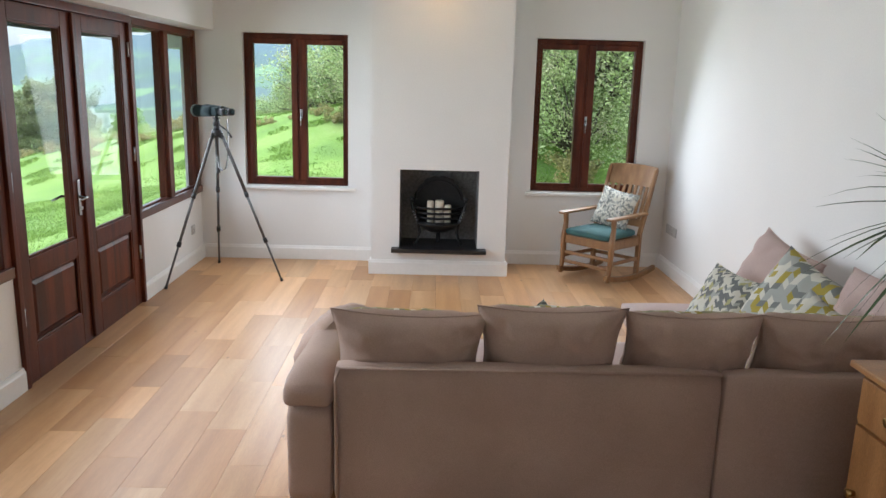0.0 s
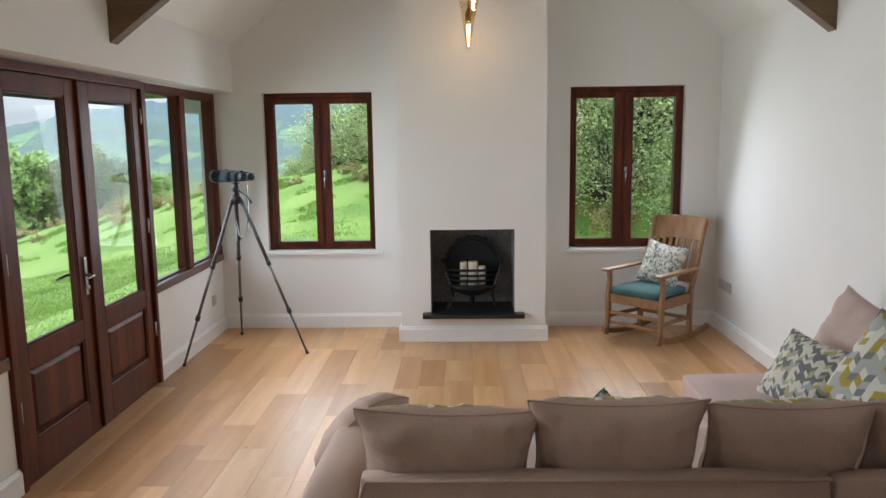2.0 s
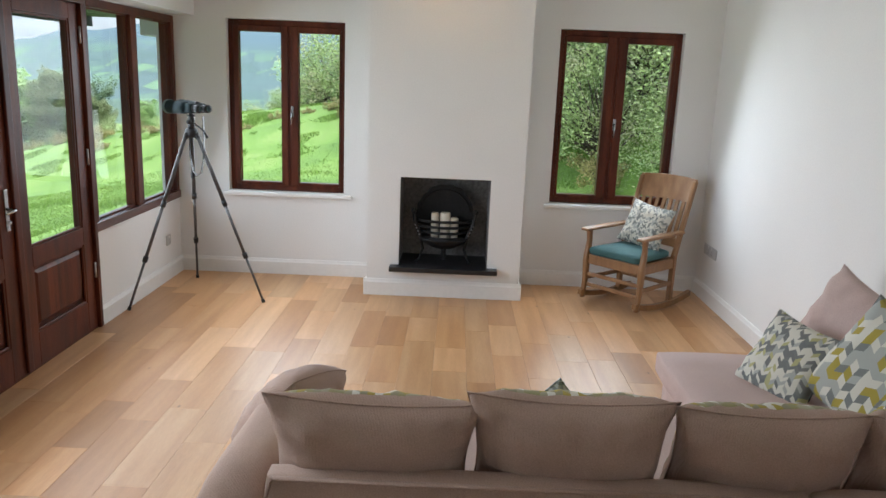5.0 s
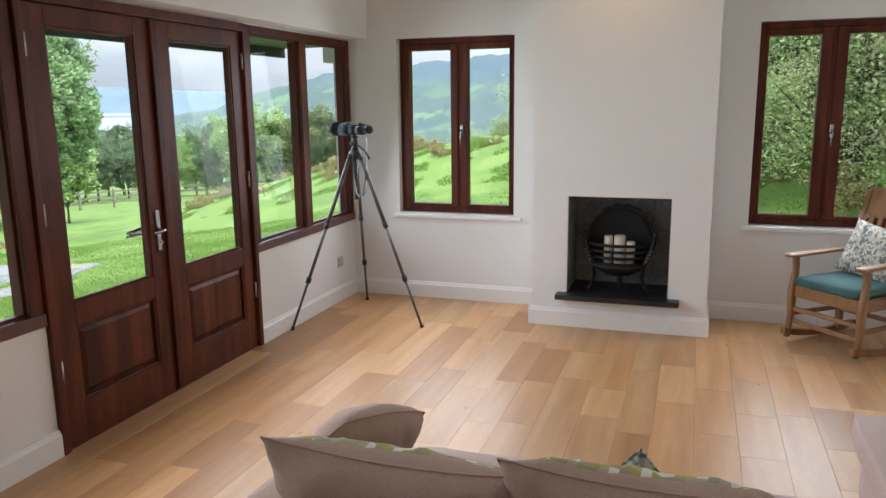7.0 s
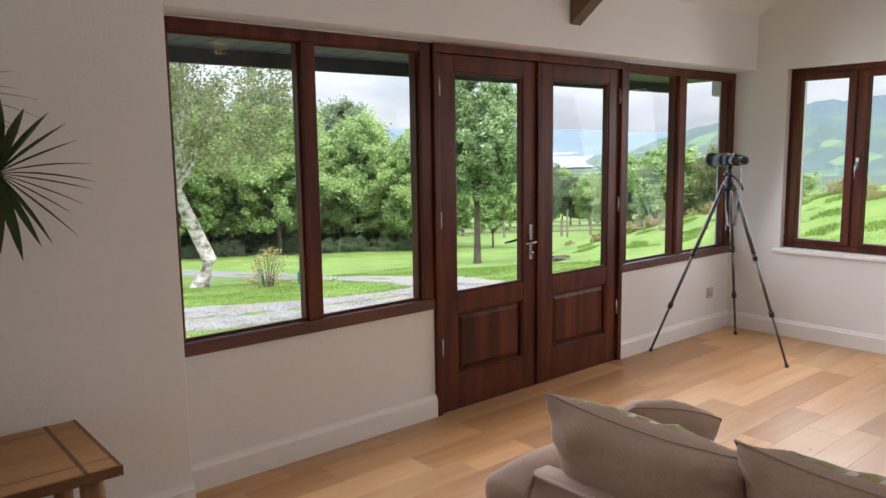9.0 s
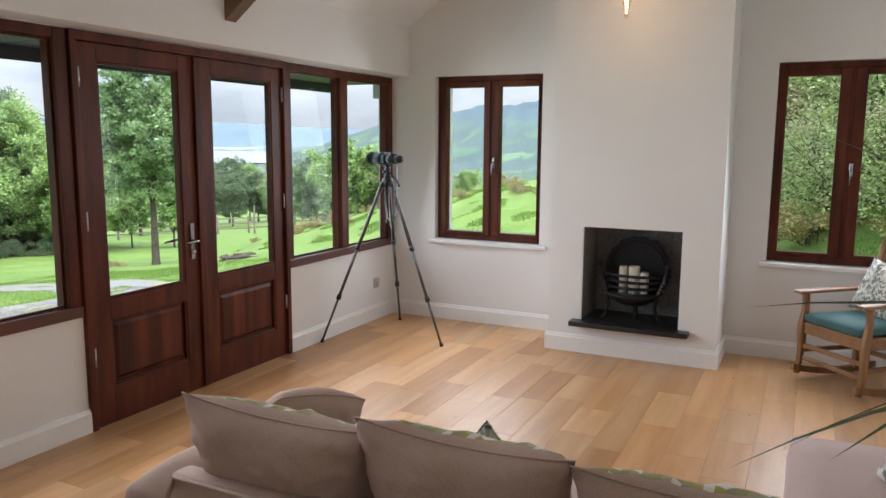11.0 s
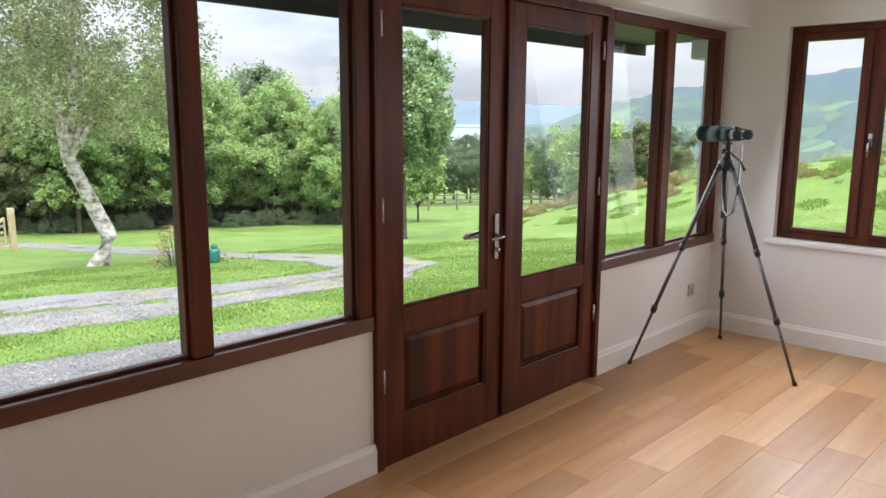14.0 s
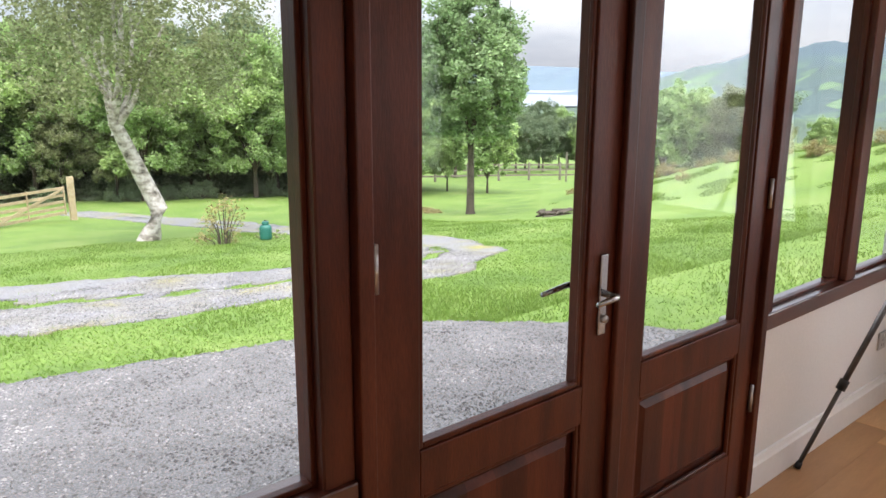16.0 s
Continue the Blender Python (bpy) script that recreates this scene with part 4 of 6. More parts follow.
def leaf_cloud(rng, clumps, per, size, spread, droop=0.0):
    """Small folded leaves scattered about the clump centres."""
    verts, faces = [], []
    for c, rad in clumps:
        for _ in range(per):
            while True:
                o = Vector((rng.uniform(-1, 1), rng.uniform(-1, 1), rng.uniform(-1, 1)))
                if 0.05 < o.length < 1:
                    break
            o = o * (0.45 + 0.55 * rng.random()) * rad
            p = c + Vector((o.x, o.y, o.z * spread - droop * abs(rng.gauss(0, 1)) * rad))
            a = Vector((rng.gauss(0, 1), rng.gauss(0, 1), rng.gauss(0, 0.6))).normalized()
            b = a.cross(Vector((rng.gauss(0, 1), rng.gauss(0, 1), rng.gauss(0, 1)))).normalized()
            s = size * rng.uniform(0.6, 1.25)
            k = len(verts)
            verts += [p - a * s, p + b * s * 0.55, p + a * s, p - b * s * 0.55]
            faces.append((k, k + 1, k + 2, k + 3))
    me = bpy.data.meshes.new("crown")
    me.from_pydata(verts, [], faces)
    return me


def limb(bm, rng, start, way, length, r, depth, ends, n=6):
    pts, radii = [start], [r]
    p, d = Vector(start), Vector(way).normalized()
    for k in range(4):
        d = (d + Vector((rng.gauss(0, 0.13), rng.gauss(0, 0.13), rng.gauss(0.04, 0.08)))).normalized()
        p = p + d * length / 4
        pts.append(p.copy())
        radii.append(r * (1 - 0.17 * (k + 1)))
    tube(bm, pts, radii, n=n, caps=False)
    ends += [pts[3], pts[4]]
    if depth:
        for _ in range(3):
            q = pts[rng.choice((2, 3, 4))]
            side = Vector((rng.gauss(0, 1), rng.gauss(0, 1), rng.gauss(0.35, 0.4))).normalized()
            limb(bm, rng, q, d * 0.6 + side, length * 0.62, r * 0.45, depth - 1, ends, n=5)


def make_tree(name, label, seed, height, trunk_h, trunk_r, leaves, crown_r, per, size, bark_mat=bark, spread=0.9, droop=0.0, lean=(0, 0), trunk_pts=None, group="", fill=0, low=0.15, limbs=(), boughs=6):
    rng = random.Random(seed)
    t = thing(name, label, "tree", (0, 0, 0), group)
    bm = bmesh.new()
    ends = []
    pts = trunk_pts or [(lean[0] * f, lean[1] * f, trunk_h * f) for f in (0, 0.1, 0.3, 0.6, 1.0)]
    radii = [trunk_r * f for f in (1.45, 1.08, 1.0, 0.88, 0.72)]
    tube(bm, pts, radii, n=10, caps=False)
    top = Vector(pts[-1])
    rise = height - top.z
    for k in range(boughs):
        a = 2 * math.pi * k / boughs + rng.uniform(-0.4, 0.4)
        out = rng.uniform(0.35, 1.0) * crown_r / rise
        limb(bm, rng, top - Vector((0, 0, rng.uniform(0, 0.15) * trunk_h)), Vector((math.cos(a) * out, math.sin(a) * out, 0.75)), rise * rng.uniform(0.55, 0.8), trunk_r * 0.5, 2, ends)
    limb(bm, rng, top, Vector((0.05, 0.03, 1)), rise * 0.85, trunk_r * 0.6, 2, ends)
    for way in limbs:
        tube(bm, way, [trunk_r * (0.62 - 0.42 * k / (len(way) - 1)) for k in range(len(way))], n=7, caps=False)
        ends += [Vector(way[-1])] * 2
    high = max(e.z for e in ends) + 0.1 * crown_r
    wide = sorted(math.hypot(e.x, e.y) for e in ends)[int(0.9 * len(ends))]
    fz, fr = min(1.0, (height - top.z) / (high - top.z)), min(1.0, crown_r * 0.92 / wide)

    def held(p):
        k = smooth(0, 0.6, p.z - top.z)
        return Vector((p.x * (1 + (fr - 1) * k), p.y * (1 + (fr - 1) * k), p.z if p.z < top.z else top.z + (p.z - top.z) * fz))
    for v in bm.verts:
        v.co = held(v.co)
    ends = [held(e) for e in ends]
    part("trunk", bm, bark_mat, t, smooth=True)
    clumps = [(Vector(e) + Vector((rng.gauss(0, 0.15), rng.gauss(0, 0.15), rng.gauss(0.05, 0.15))), rng.uniform(0.16, 0.34) * crown_r) for e in ends]
    for _ in range(fill):
        a, f = rng.uniform(0, 2 * math.pi), rng.uniform(0.55, 1.0)
        u = rng.random()
        z = height * (low + (0.97 - low) * u)
        rr = crown_r * f * math.sqrt(max(0.05, 1 - (1.75 * (u - 0.42)) ** 2)) * 0.9
        clumps.append((Vector((math.cos(a) * rr, math.sin(a) * rr, z)), rng.uniform(0.09, 0.22) * crown_r))
    me = leaf_cloud(rng, clumps, per, size, spread, droop)
    me.materials.append(leaf_mats[leaves])
    c = new("crown", me)
    c.parent = t
    return t


def make_bush(name, label, seed, w, h, leaves, clumps_n, per, size, group=""):
    rng = random.Random(seed)
    t = thing(name, label, "bush", (0, 0, 0), group)
    bm = bmesh.new()
    cl = []
    for k in range(clumps_n):
        a, f = rng.uniform(0, 2 * math.pi), rng.random() ** 0.5
        z = h * rng.uniform(0.12, 0.95) * (1 - 0.45 * f * f)
        p = Vector((math.cos(a) * f * w / 2, math.sin(a) * f * w / 2, z))
        cl.append((p, rng.uniform(0.16, 0.30) * min(w, h)))
        tube(bm, [(p.x * 0.15, p.y * 0.15, -0.2), (p.x * 0.5, p.y * 0.5, z * 0.55), tuple(p)], [0.011 * h, 0.008 * h, 0.003 * h], n=5, caps=False)
    part("stems", bm, bark, t)
    me = leaf_cloud(rng, cl, per, size, 0.9)
    me.materials.append(leaf_mats[leaves])
    c = new("foliage", me)
    c.parent = t
    return t


def stand(t, x, y, turn=0.0, s=1.0, sink=0.08):
    t.matrix_basis = pose(x, y, ground_z(x, y) - sink, 0, 0, turn) @ Matrix.Scale(s, 4)
    return t


def copies(t, spots):
    """Copies of a tree at (x, y, turn, size)."""
    for x, y, turn, s in spots:
        c = copy_thing(t, pose(x, y, ground_z(x, y) - 0.08, 0, 0, turn))
        c.scale = (s, s, s * (0.92 + 0.16 * ((x * 7.3 + y * 3.1) % 1)))


def bearing(eye, az, d):
    return eye[0] - math.sin(radians(az)) * d, eye[1] + math.cos(radians(az)) * d


# the leaning birch by the drive
bx, by = -16.1, 1.92
birch = make_tree("birch_tree", "silver birch with a leaning peeling white trunk", 3, 9.6, 2.6, 0.20, "birch", 3.1, 120, 0.05, birch_bark, droop=0.45,
                  trunk_pts=[(0, 0, 0), (0.03, 0.10, 0.3), (0.09, 0.27, 0.8), (-0.02, -0.05, 1.65), (-0.16, -0.48, 2.8)], fill=290, low=0.36, boughs=3,
                  limbs=[[(-0.16, -0.48, 2.75), (-0.3, -0.9, 3.5), (-0.45, -1.33, 4.1), (-0.6, -1.8, 5.0)], [(-0.16, -0.48, 2.75), (-0.24, -0.72, 3.6), (-0.29, -0.86, 4.3), (-0.27, -0.8, 5.8)],
                         [(-0.14, -0.44, 2.7), (0.0, -0.1, 3.3), (0.2, 0.5, 4.4), (0.3, 1.0, 5.2)]])
stand(birch, bx, by)
tx, ty = bearing((1.93, -4.97), 46.6, 24)
stand(make_tree("sycamore_tree", "young sycamore with a straight bare trunk", 11, 6.8, 2.1, 0.12, "sycamore", 1.75, 95, 0.065, fill=330, low=0.36), tx, ty)

ash = make_tree("ash_tree", "bright green ash tree at the wood's edge", 21, 8.5, 1.6, 0.14, "ash", 2.7, 125, 0.09, fill=260, low=0.19, group="trees of the wood")
oak = make_tree("oak_tree", "dark green oak tree in the wood", 22, 9.0, 1.7, 0.18, "oak", 2.9, 125, 0.09, fill=260, low=0.19, group="trees of the wood")
gold = make_tree("alder_tree", "slender alder tree turning yellow green", 23, 7.5, 1.3, 0.11, "birch", 1.9, 110, 0.08, fill=170, low=0.20, group="trees of the wood")
apple = make_tree("apple_tree", "small round-headed orchard tree on the lawn", 24, 4.2, 1.0, 0.07, "ash", 1.5, 50, 0.10, fill=60, low=0.3, group="orchard trees")
E0 = (1.93, -4.97)
rng = random.Random(5)
kinds = {"ash": (ash, []), "oak": (oak, []), "gold": (gold, [])}
for k in range(34):
    az = 50.5 + k * 1.55 + rng.uniform(-0.7, 0.7)
    d = 35 + rng.uniform(0, 4) + (3 if k % 3 == 0 else 0)
    kind = rng.choice(("ash", "ash", "oak", "gold"))
    kinds[kind][1].append((*bearing(E0, az, d), rng.uniform(0, 360), rng.uniform(0.66, 0.90) * (0.9 if az < 55 else 1.0)))
for k in range(9):
    az = 57 + k * 5.5 + rng.uniform(-1, 1)
    kinds["oak"][1].append((*bearing(E0, az, 43 + rng.uniform(0, 3)), rng.uniform(0, 360), rng.uniform(0.82, 1.02)))
for az, d, s, kind in ((33, 46, 0.56, "ash"), (35, 45, 0.54, "oak"), (36.8, 54, 0.5, "ash"), (41.5, 64, 0.50, "oak"), (43.5, 62, 0.55, "oak"), (45.5, 60, 0.62, "ash"), (48, 54, 0.7, "oak"),
                       (30.5, 40, 0.58, "gold"), (28.6, 38, 0.62, "gold"), (27, 38, 0.46, "oak"), (25.5, 37, 0.36, "gold"), (23, 37, 0.30, "ash"), (39, 74, 0.5, "oak")):
    kinds[kind][1].append((*bearing(E0, az, d), rng.uniform(0, 360), s))
for k in range(24):  # the far wood below the lake
    az = 28.5 + k * 1.2 + rng.uniform(-0.4, 0.4)
    d = 66 + rng.uniform(0, 16)
    x, y = bearing(E0, az, d)
    kinds[rng.choice(("ash", "oak", "oak"))][1].append((x, y, rng.uniform(0, 360), (1.5 - d * math.tan(radians(rng.uniform(1.5, 2.3))) - ground_z(x, y)) / 8.8))
for t, spots in kinds.values():
    x, y, turn, s = spots[0]
    stand(t, x, y, turn, s)
    copies(t, spots[1:])
spots = [(*bearing(E0, az, d), turn, s) for az, d, turn, s in ((45.5, 36, 20, 0.8), (48.5, 38, 90, 0.7), (50.5, 39, 200, 0.75), (33, 38, 10, 1.15), (52, 36, 60, 0.7))]
stand(apple, *spots[0][:2], spots[0][2], spots[0][3])
copies(apple, spots[1:])

hedge_a = make_bush("hawthorn_bush", "tangled green hawthorn bush on the bank", 31, 3.4, 3.0, "hedge", 70, 230, 0.04, group="bushes on the bank")
hedge_b = make_bush("laurel_bush", "dense dark green bush on the bank", 32, 3.6, 3.6, "hedge", 70, 220, 0.043, group="bushes on the bank")
under = make_bush("undergrowth_bush", "low dark undergrowth at the wood's edge", 36, 3.0, 1.6, "oak", 46, 150, 0.055, group="bushes on the bank")
hedge_c = make_bush("bramble_bush", "low yellow-green bramble on the bank", 33, 2.6, 1.5, "gold", 40, 110, 0.06, group="bushes on the bank")
ha, hb, hc, hu = [], [], [], []
for row, (off, size) in enumerate(((6.6, 0.55), (7.8, 0.75), (9.2, 0.9), (10.8, 1.0), (12.6, 1.1), (14.5, 1.2))):
    for k in range(9):
        x = 1.0 + 1.15 * k + rng.uniform(-0.3, 0.3) + 0.5 * (row % 2)
        y = off - 1.3 * (min(x, 9) - 4.0) + rng.uniform(-0.3, 0.3)
        if y < 2.5:
            continue
        lst = hc if row == 0 or rng.random() < 0.15 else rng.choice((ha, ha, hb))
        lst.append((x, y, rng.uniform(0, 360), size * rng.uniform(0.8, 1.1)))
for az, d, s in ((3, 27, 1.2), (6, 27.5, 1.25), (8.3, 28, 1.1), (10.5, 29, 0.6), (12, 30, 0.5), (15, 33, 0.45), (20, 34, 0.5), (24, 34, 0.5), (-1, 24, 1.3)):
    ha.append((*bearing((2.2, -6.8), az, d), rng.uniform(0, 360), s))
for k in range(26):
    x = -16 + k * 0.75
    hc.append((x, 15 - 0.3 * x - rng.uniform(0.2, 3.0), rng.uniform(0, 360), rng.uniform(0.16, 0.36)))
for k in range(64):
    az = 52 + k * 0.8
    d = 35.5 + 3.5 * (k % 3) + rng.uniform(0, 1.5)
    hu.append((*bearing(E0, az, d), rng.uniform(0, 360), rng.uniform(0.3, 0.6) + 0.4 * (k % 3)))
for t, spots in ((hedge_a, ha), (hedge_b, hb), (hedge_c, hc), (under, hu)):
    stand(t, *spots[0])
    copies(t, spots[1:])
cx, cy = -13.2, 3.4
shrub = make_bush("garden_shrub", "thin bare-stemmed shrub beside the drive", 34, 1.0, 1.2, "gold", 26, 26, 0.035)
stand(shrub, cx - 0.2, cy - 0.85)
weeds = make_bush("weed_clump", "low patch of weeds beside the gas bottle", 35, 1.4, 0.22, "hedge", 24, 40, 0.03)
stand(weeds, cx - 0.1, cy + 0.5)

# gas bottle
gas_green = material("green_paint", [(0.012, 0.11, 0.085), (0.02, 0.15, 0.115)], scale=8, rough=0.4, fine=0.1)
bottle = thing("gas_bottle", "small green steel gas bottle standing on the grass", "gas bottle", (cx, cy, ground_z(cx, cy)))
part("body", lathe(bmesh.new(), [(0.09, 0.0), (0.125, 0.02), (0.13, 0.06), (0.13, 0.27), (0.11, 0.315), (0.06, 0.335)], n=20), gas_green, bottle, smooth=True)
part("valve_guard", lathe(bmesh.new(), [(0.07, 0.33), (0.075, 0.345), (0.075, 0.40), (0.066, 0.405)], n=16), gas_green, bottle, smooth=True)
part("valve", tubed([(0, 0, 0.39), (0, 0, 0.43)], 0.02, n=8), black_plastic, bottle)

# fences and gate
grey_wood = material("weathered_wood", [(0.16, 0.14, 0.115), (0.25, 0.22, 0.185)], scale=5, rough=0.85, bump=0.002, bump_scale=40, fine=0.2)
pale_wood = material("pale_new_timber", [(0.42, 0.32, 0.20), (0.55, 0.44, 0.29)], scale=5, rough=0.8, bump=0.001, bump_scale=40, fine=0.15)
fence = thing("field_fence", "weathered post-and-rail fence along the far lawn", "fence", (0, 0, 0))
line = [bearing(E0, az, d) for az, d in ((57, 47), (52, 47), (47, 48), (42.5, 49), (38, 50), (34, 46), (31, 41), (28.5, 37))]
for (x0, y0), (x1, y1) in zip(line, line[1:]):
    n = max(2, int(math.hypot(x1 - x0, y1 - y0) / 1.9))
    for k in range(n):
        a = (x0 + (x1 - x0) * k / n, y0 + (y1 - y0) * k / n)
        b = (x0 + (x1 - x0) * (k + 1) / n, y0 + (y1 - y0) * (k + 1) / n)
        za, zb = ground_z(*a), ground_z(*b)
        part("post", bar(bmesh.new(), (*a, za - 0.1), (*a, za + 1.15), 0.11, 0.11), grey_wood, fence)
        for h in (0.35, 0.68, 1.0):
            part("rail", bar(bmesh.new(), (*a, za + h), (*b, zb + h), 0.04, 0.10), grey_wood, fence)
gx0, gy0 = bearing((1.2, -4.02), 76.2, 26.0)
gx1, gy1 = bearing((1.2, -4.02), 83.5, 23.5)
gz = ground_z(gx0, gy0)
gate = thing("field_gate", "pale new timber five-bar gate", "gate", (0, 0, 0))
for h in (0.25, 0.42, 0.60, 0.80, 1.02):
    part("bar", bar(bmesh.new(), (gx0, gy0, gz + h), (gx1, gy1, gz + h - 0.02), 0.03, 0.085), pale_wood, gate)
for f in (0.0, 0.33, 0.66, 1.0):
    x, y = gx0 + (gx1 - gx0) * f, gy0 + (gy1 - gy0) * f
    part("upright", bar(bmesh.new(), (x + 0.03, y, gz + 0.18), (x + 0.03, y, gz + 1.08), 0.09, 0.03), pale_wood, gate)
part("brace", bar(bmesh.new(), (gx0 + 0.03, gy0, gz + 1.0), (gx0 + (gx1 - gx0) * 0.6 + 0.03, gy0 + (gy1 - gy0) * 0.6, gz + 0.25), 0.03, 0.08), pale_wood, gate)
tagged(part("gate_post", bar(bmesh.new(), (gx0, gy0 + 0.22, gz - 0.2), (gx0, gy0 + 0.22, gz + 1.35), 0.18, 0.18, bevel=0.01), pale_wood), "stout pale timber gate post", "post")

# log pile on the lawn
lx, ly = -11.6, 10.9
logs = thing("log_pile", "small heap of cut branches on the lawn", "log pile", (lx, ly, ground_z(lx, ly)))
rl = random.Random(4)
for k in range(16):
    a = rl.uniform(-0.5, 0.5)
    p = Vector((rl.uniform(-0.3, 0.3), rl.uniform(-0.3, 0.3), rl.uniform(0.03, 0.16)))
    d = Vector((math.sin(a), math.cos(a), rl.uniform(-0.1, 0.1))) * rl.uniform(0.25, 0.5)
    part("log", tubed([p - d, p + d], rl.uniform(0.02, 0.045), n=7), bark, logs)

# dry hay heap and a lone stake in the field
hay = material("dry_hay", [(0.26, 0.20, 0.09), (0.38, 0.31, 0.15)], scale=9, rough=0.95, island=0.4, fine=0.2)
hx, hy = bearing((1.168, -4.014), 50.5, 24.0)
heap = thing("hay_heap", "low heap of dry yellow cuttings on the lawn", "hay heap", (hx, hy, ground_z(hx, hy)))
rh = random.Random(9)
bm = bmesh.new()
for k in range(260):
    r, a = 0.55 * rh.random() ** 0.6, rh.uniform(0, 6.283)
    p = Vector((r * math.cos(a), r * math.sin(a), 0.20 * (1 - (r / 0.6) ** 2) * rh.random()))
    d = Vector((rh.gauss(0, 1), rh.gauss(0, 1), rh.gauss(0, 0.35))).normalized() * 0.09
    tube(bm, [p - d, p + d], 0.008, n=3, caps=False)
part("stalks", bm, hay, heap)
sx, sy = bearing((1.168, -4.014), 39.8, 46)
tagged(part("field_stake", bar(bmesh.new(), (sx, sy, ground_z(sx, sy) - 0.2), (sx, sy, ground_z(sx, sy) + 1.8), 0.08, 0.08), grey_wood), "weathered wooden stake standing in the field", "stake")

# grass blades and loose stones near the house
blades = material("grass_blades", [(0.145, 0.245, 0.042), (0.205, 0.31, 0.065)], scale=0.8, rough=0.7, island=0.2, fine=0.1, translucent=0.55)
rg = random.Random(6)
verts, faces = [], []
while len(faces) < 210000:
    if rg.random() < 0.75:
        x, y = -3.2 - 13 * rg.random() ** 1.4, rg.uniform(-7, 9)
    else:
        x, y = rg.uniform(-6, 4.5), 0.2 + 10.8 * rg.random() ** 1.3
    if on_apron(x, y) or (x < -4 and on_drive(x, y) and rg.random() < 0.93):
        continue
    z = ground_z(x, y) - 0.01
    h = rg.uniform(0.018, 0.05) * (1.25 if noise.noise(Vector((x * 0.7, y * 0.7, 1))) > 0.1 else 0.8)
    a = rg.uniform(0, 6.283)
    w = rg.uniform(0.006, 0.012)
    k = len(verts)
    verts += [(x - w * math.cos(a), y - w * math.sin(a), z), (x + w * math.cos(a), y + w * math.sin(a), z), (x + rg.gauss(0, 0.025), y + rg.gauss(0, 0.025), z + h)]
    faces.append((k, k + 1, k + 2))
while len(faces) < 250000:
    x = rg.uniform(-15, 4.5)
    y = 15 - 0.3 * x - rg.uniform(-1.5, 5.0) if rg.random() < 0.8 else rg.uniform(3, 9)
    lump = noise.noise(Vector((x * 1.1, y * 1.1, 4)))
    if lump < 0.16 or on_drive(x, y) or (y < 8 and x < 0.5):
        continue
    z, h, a, w = ground_z(x, y) - 0.02, (0.04 + 0.15 * lump) * rg.uniform(0.5, 1.1), rg.uniform(0, 6.283), rg.uniform(0.008, 0.018)
    k = len(verts)
    verts += [(x - w * math.cos(a), y - w * math.sin(a), z), (x + w * math.cos(a), y + w * math.sin(a), z), (x + rg.gauss(0, 0.07), y + rg.gauss(0, 0.07), z + h)]
    faces.append((k, k + 1, k + 2))
me = bpy.data.meshes.new("grass")
me.from_pydata(verts, [], faces)
me.materials.append(blades)
tagged(new("grass", me), "short bright green lawn grass", "grass", kind="stuff")

stone = material("loose_stone", [(0.10, 0.097, 0.094), (0.29, 0.28, 0.27)], scale=2, rough=0.9, island=0.55, fine=0.1)
verts, faces = [], []
while len(faces) < 52000 * 8:
    x, y = -0.5 - 8.5 * rg.random() ** 1.5, rg.uniform(-5.0, 3.5)
    if not (on_apron(x, y) or on_drive(x, y)):
        continue
    z = ground_z(x, y) + 0.02
    s = rg.uniform(0.005, 0.013)
    k = len(verts)
    verts += [(x + dx * s * rg.uniform(0.7, 1.3), y + dy * s * rg.uniform(0.7, 1.3), z + dz * s * 0.7) for dx, dy, dz in ((1, 0, 0), (0, 1, 0), (-1, 0, 0), (0, -1, 0), (0, 0, 1), (0, 0, -1))]
    faces += [(k + a, k + b, k + c) for a, b, c in ((0, 1, 4), (1, 2, 4), (2, 3, 4), (3, 0, 4), (1, 0, 5), (2, 1, 5), (3, 2, 5), (0, 3, 5))]
me = bpy.data.meshes.new("gravel_stones")
me.from_pydata(verts, [], faces)
me.materials.append(stone)
tagged(new("gravel_stones", me), "loose grey gravel stones", "gravel", kind="stuff")


# ---- things in the room ----
def scatter_cushion(name, label, at, w, h, d, mat, front=None, seed=0, pinch=0.10, wrinkle=0.014, pipe=None, category="cushion", group=""):
    c = thing(name, label, category, at, group)
    bm = pillow(w, h, d, n=46 if front else 28, pinch=pinch, seed=seed, wrinkle=wrinkle)
    bm.normal_update()
    cover = part("cover", bm, mat, c, smooth=True)
    cover.data.materials.append(front or mat)
    part("seam", piping(w, h, pinch), pipe or mat, c, smooth=True)
    return c


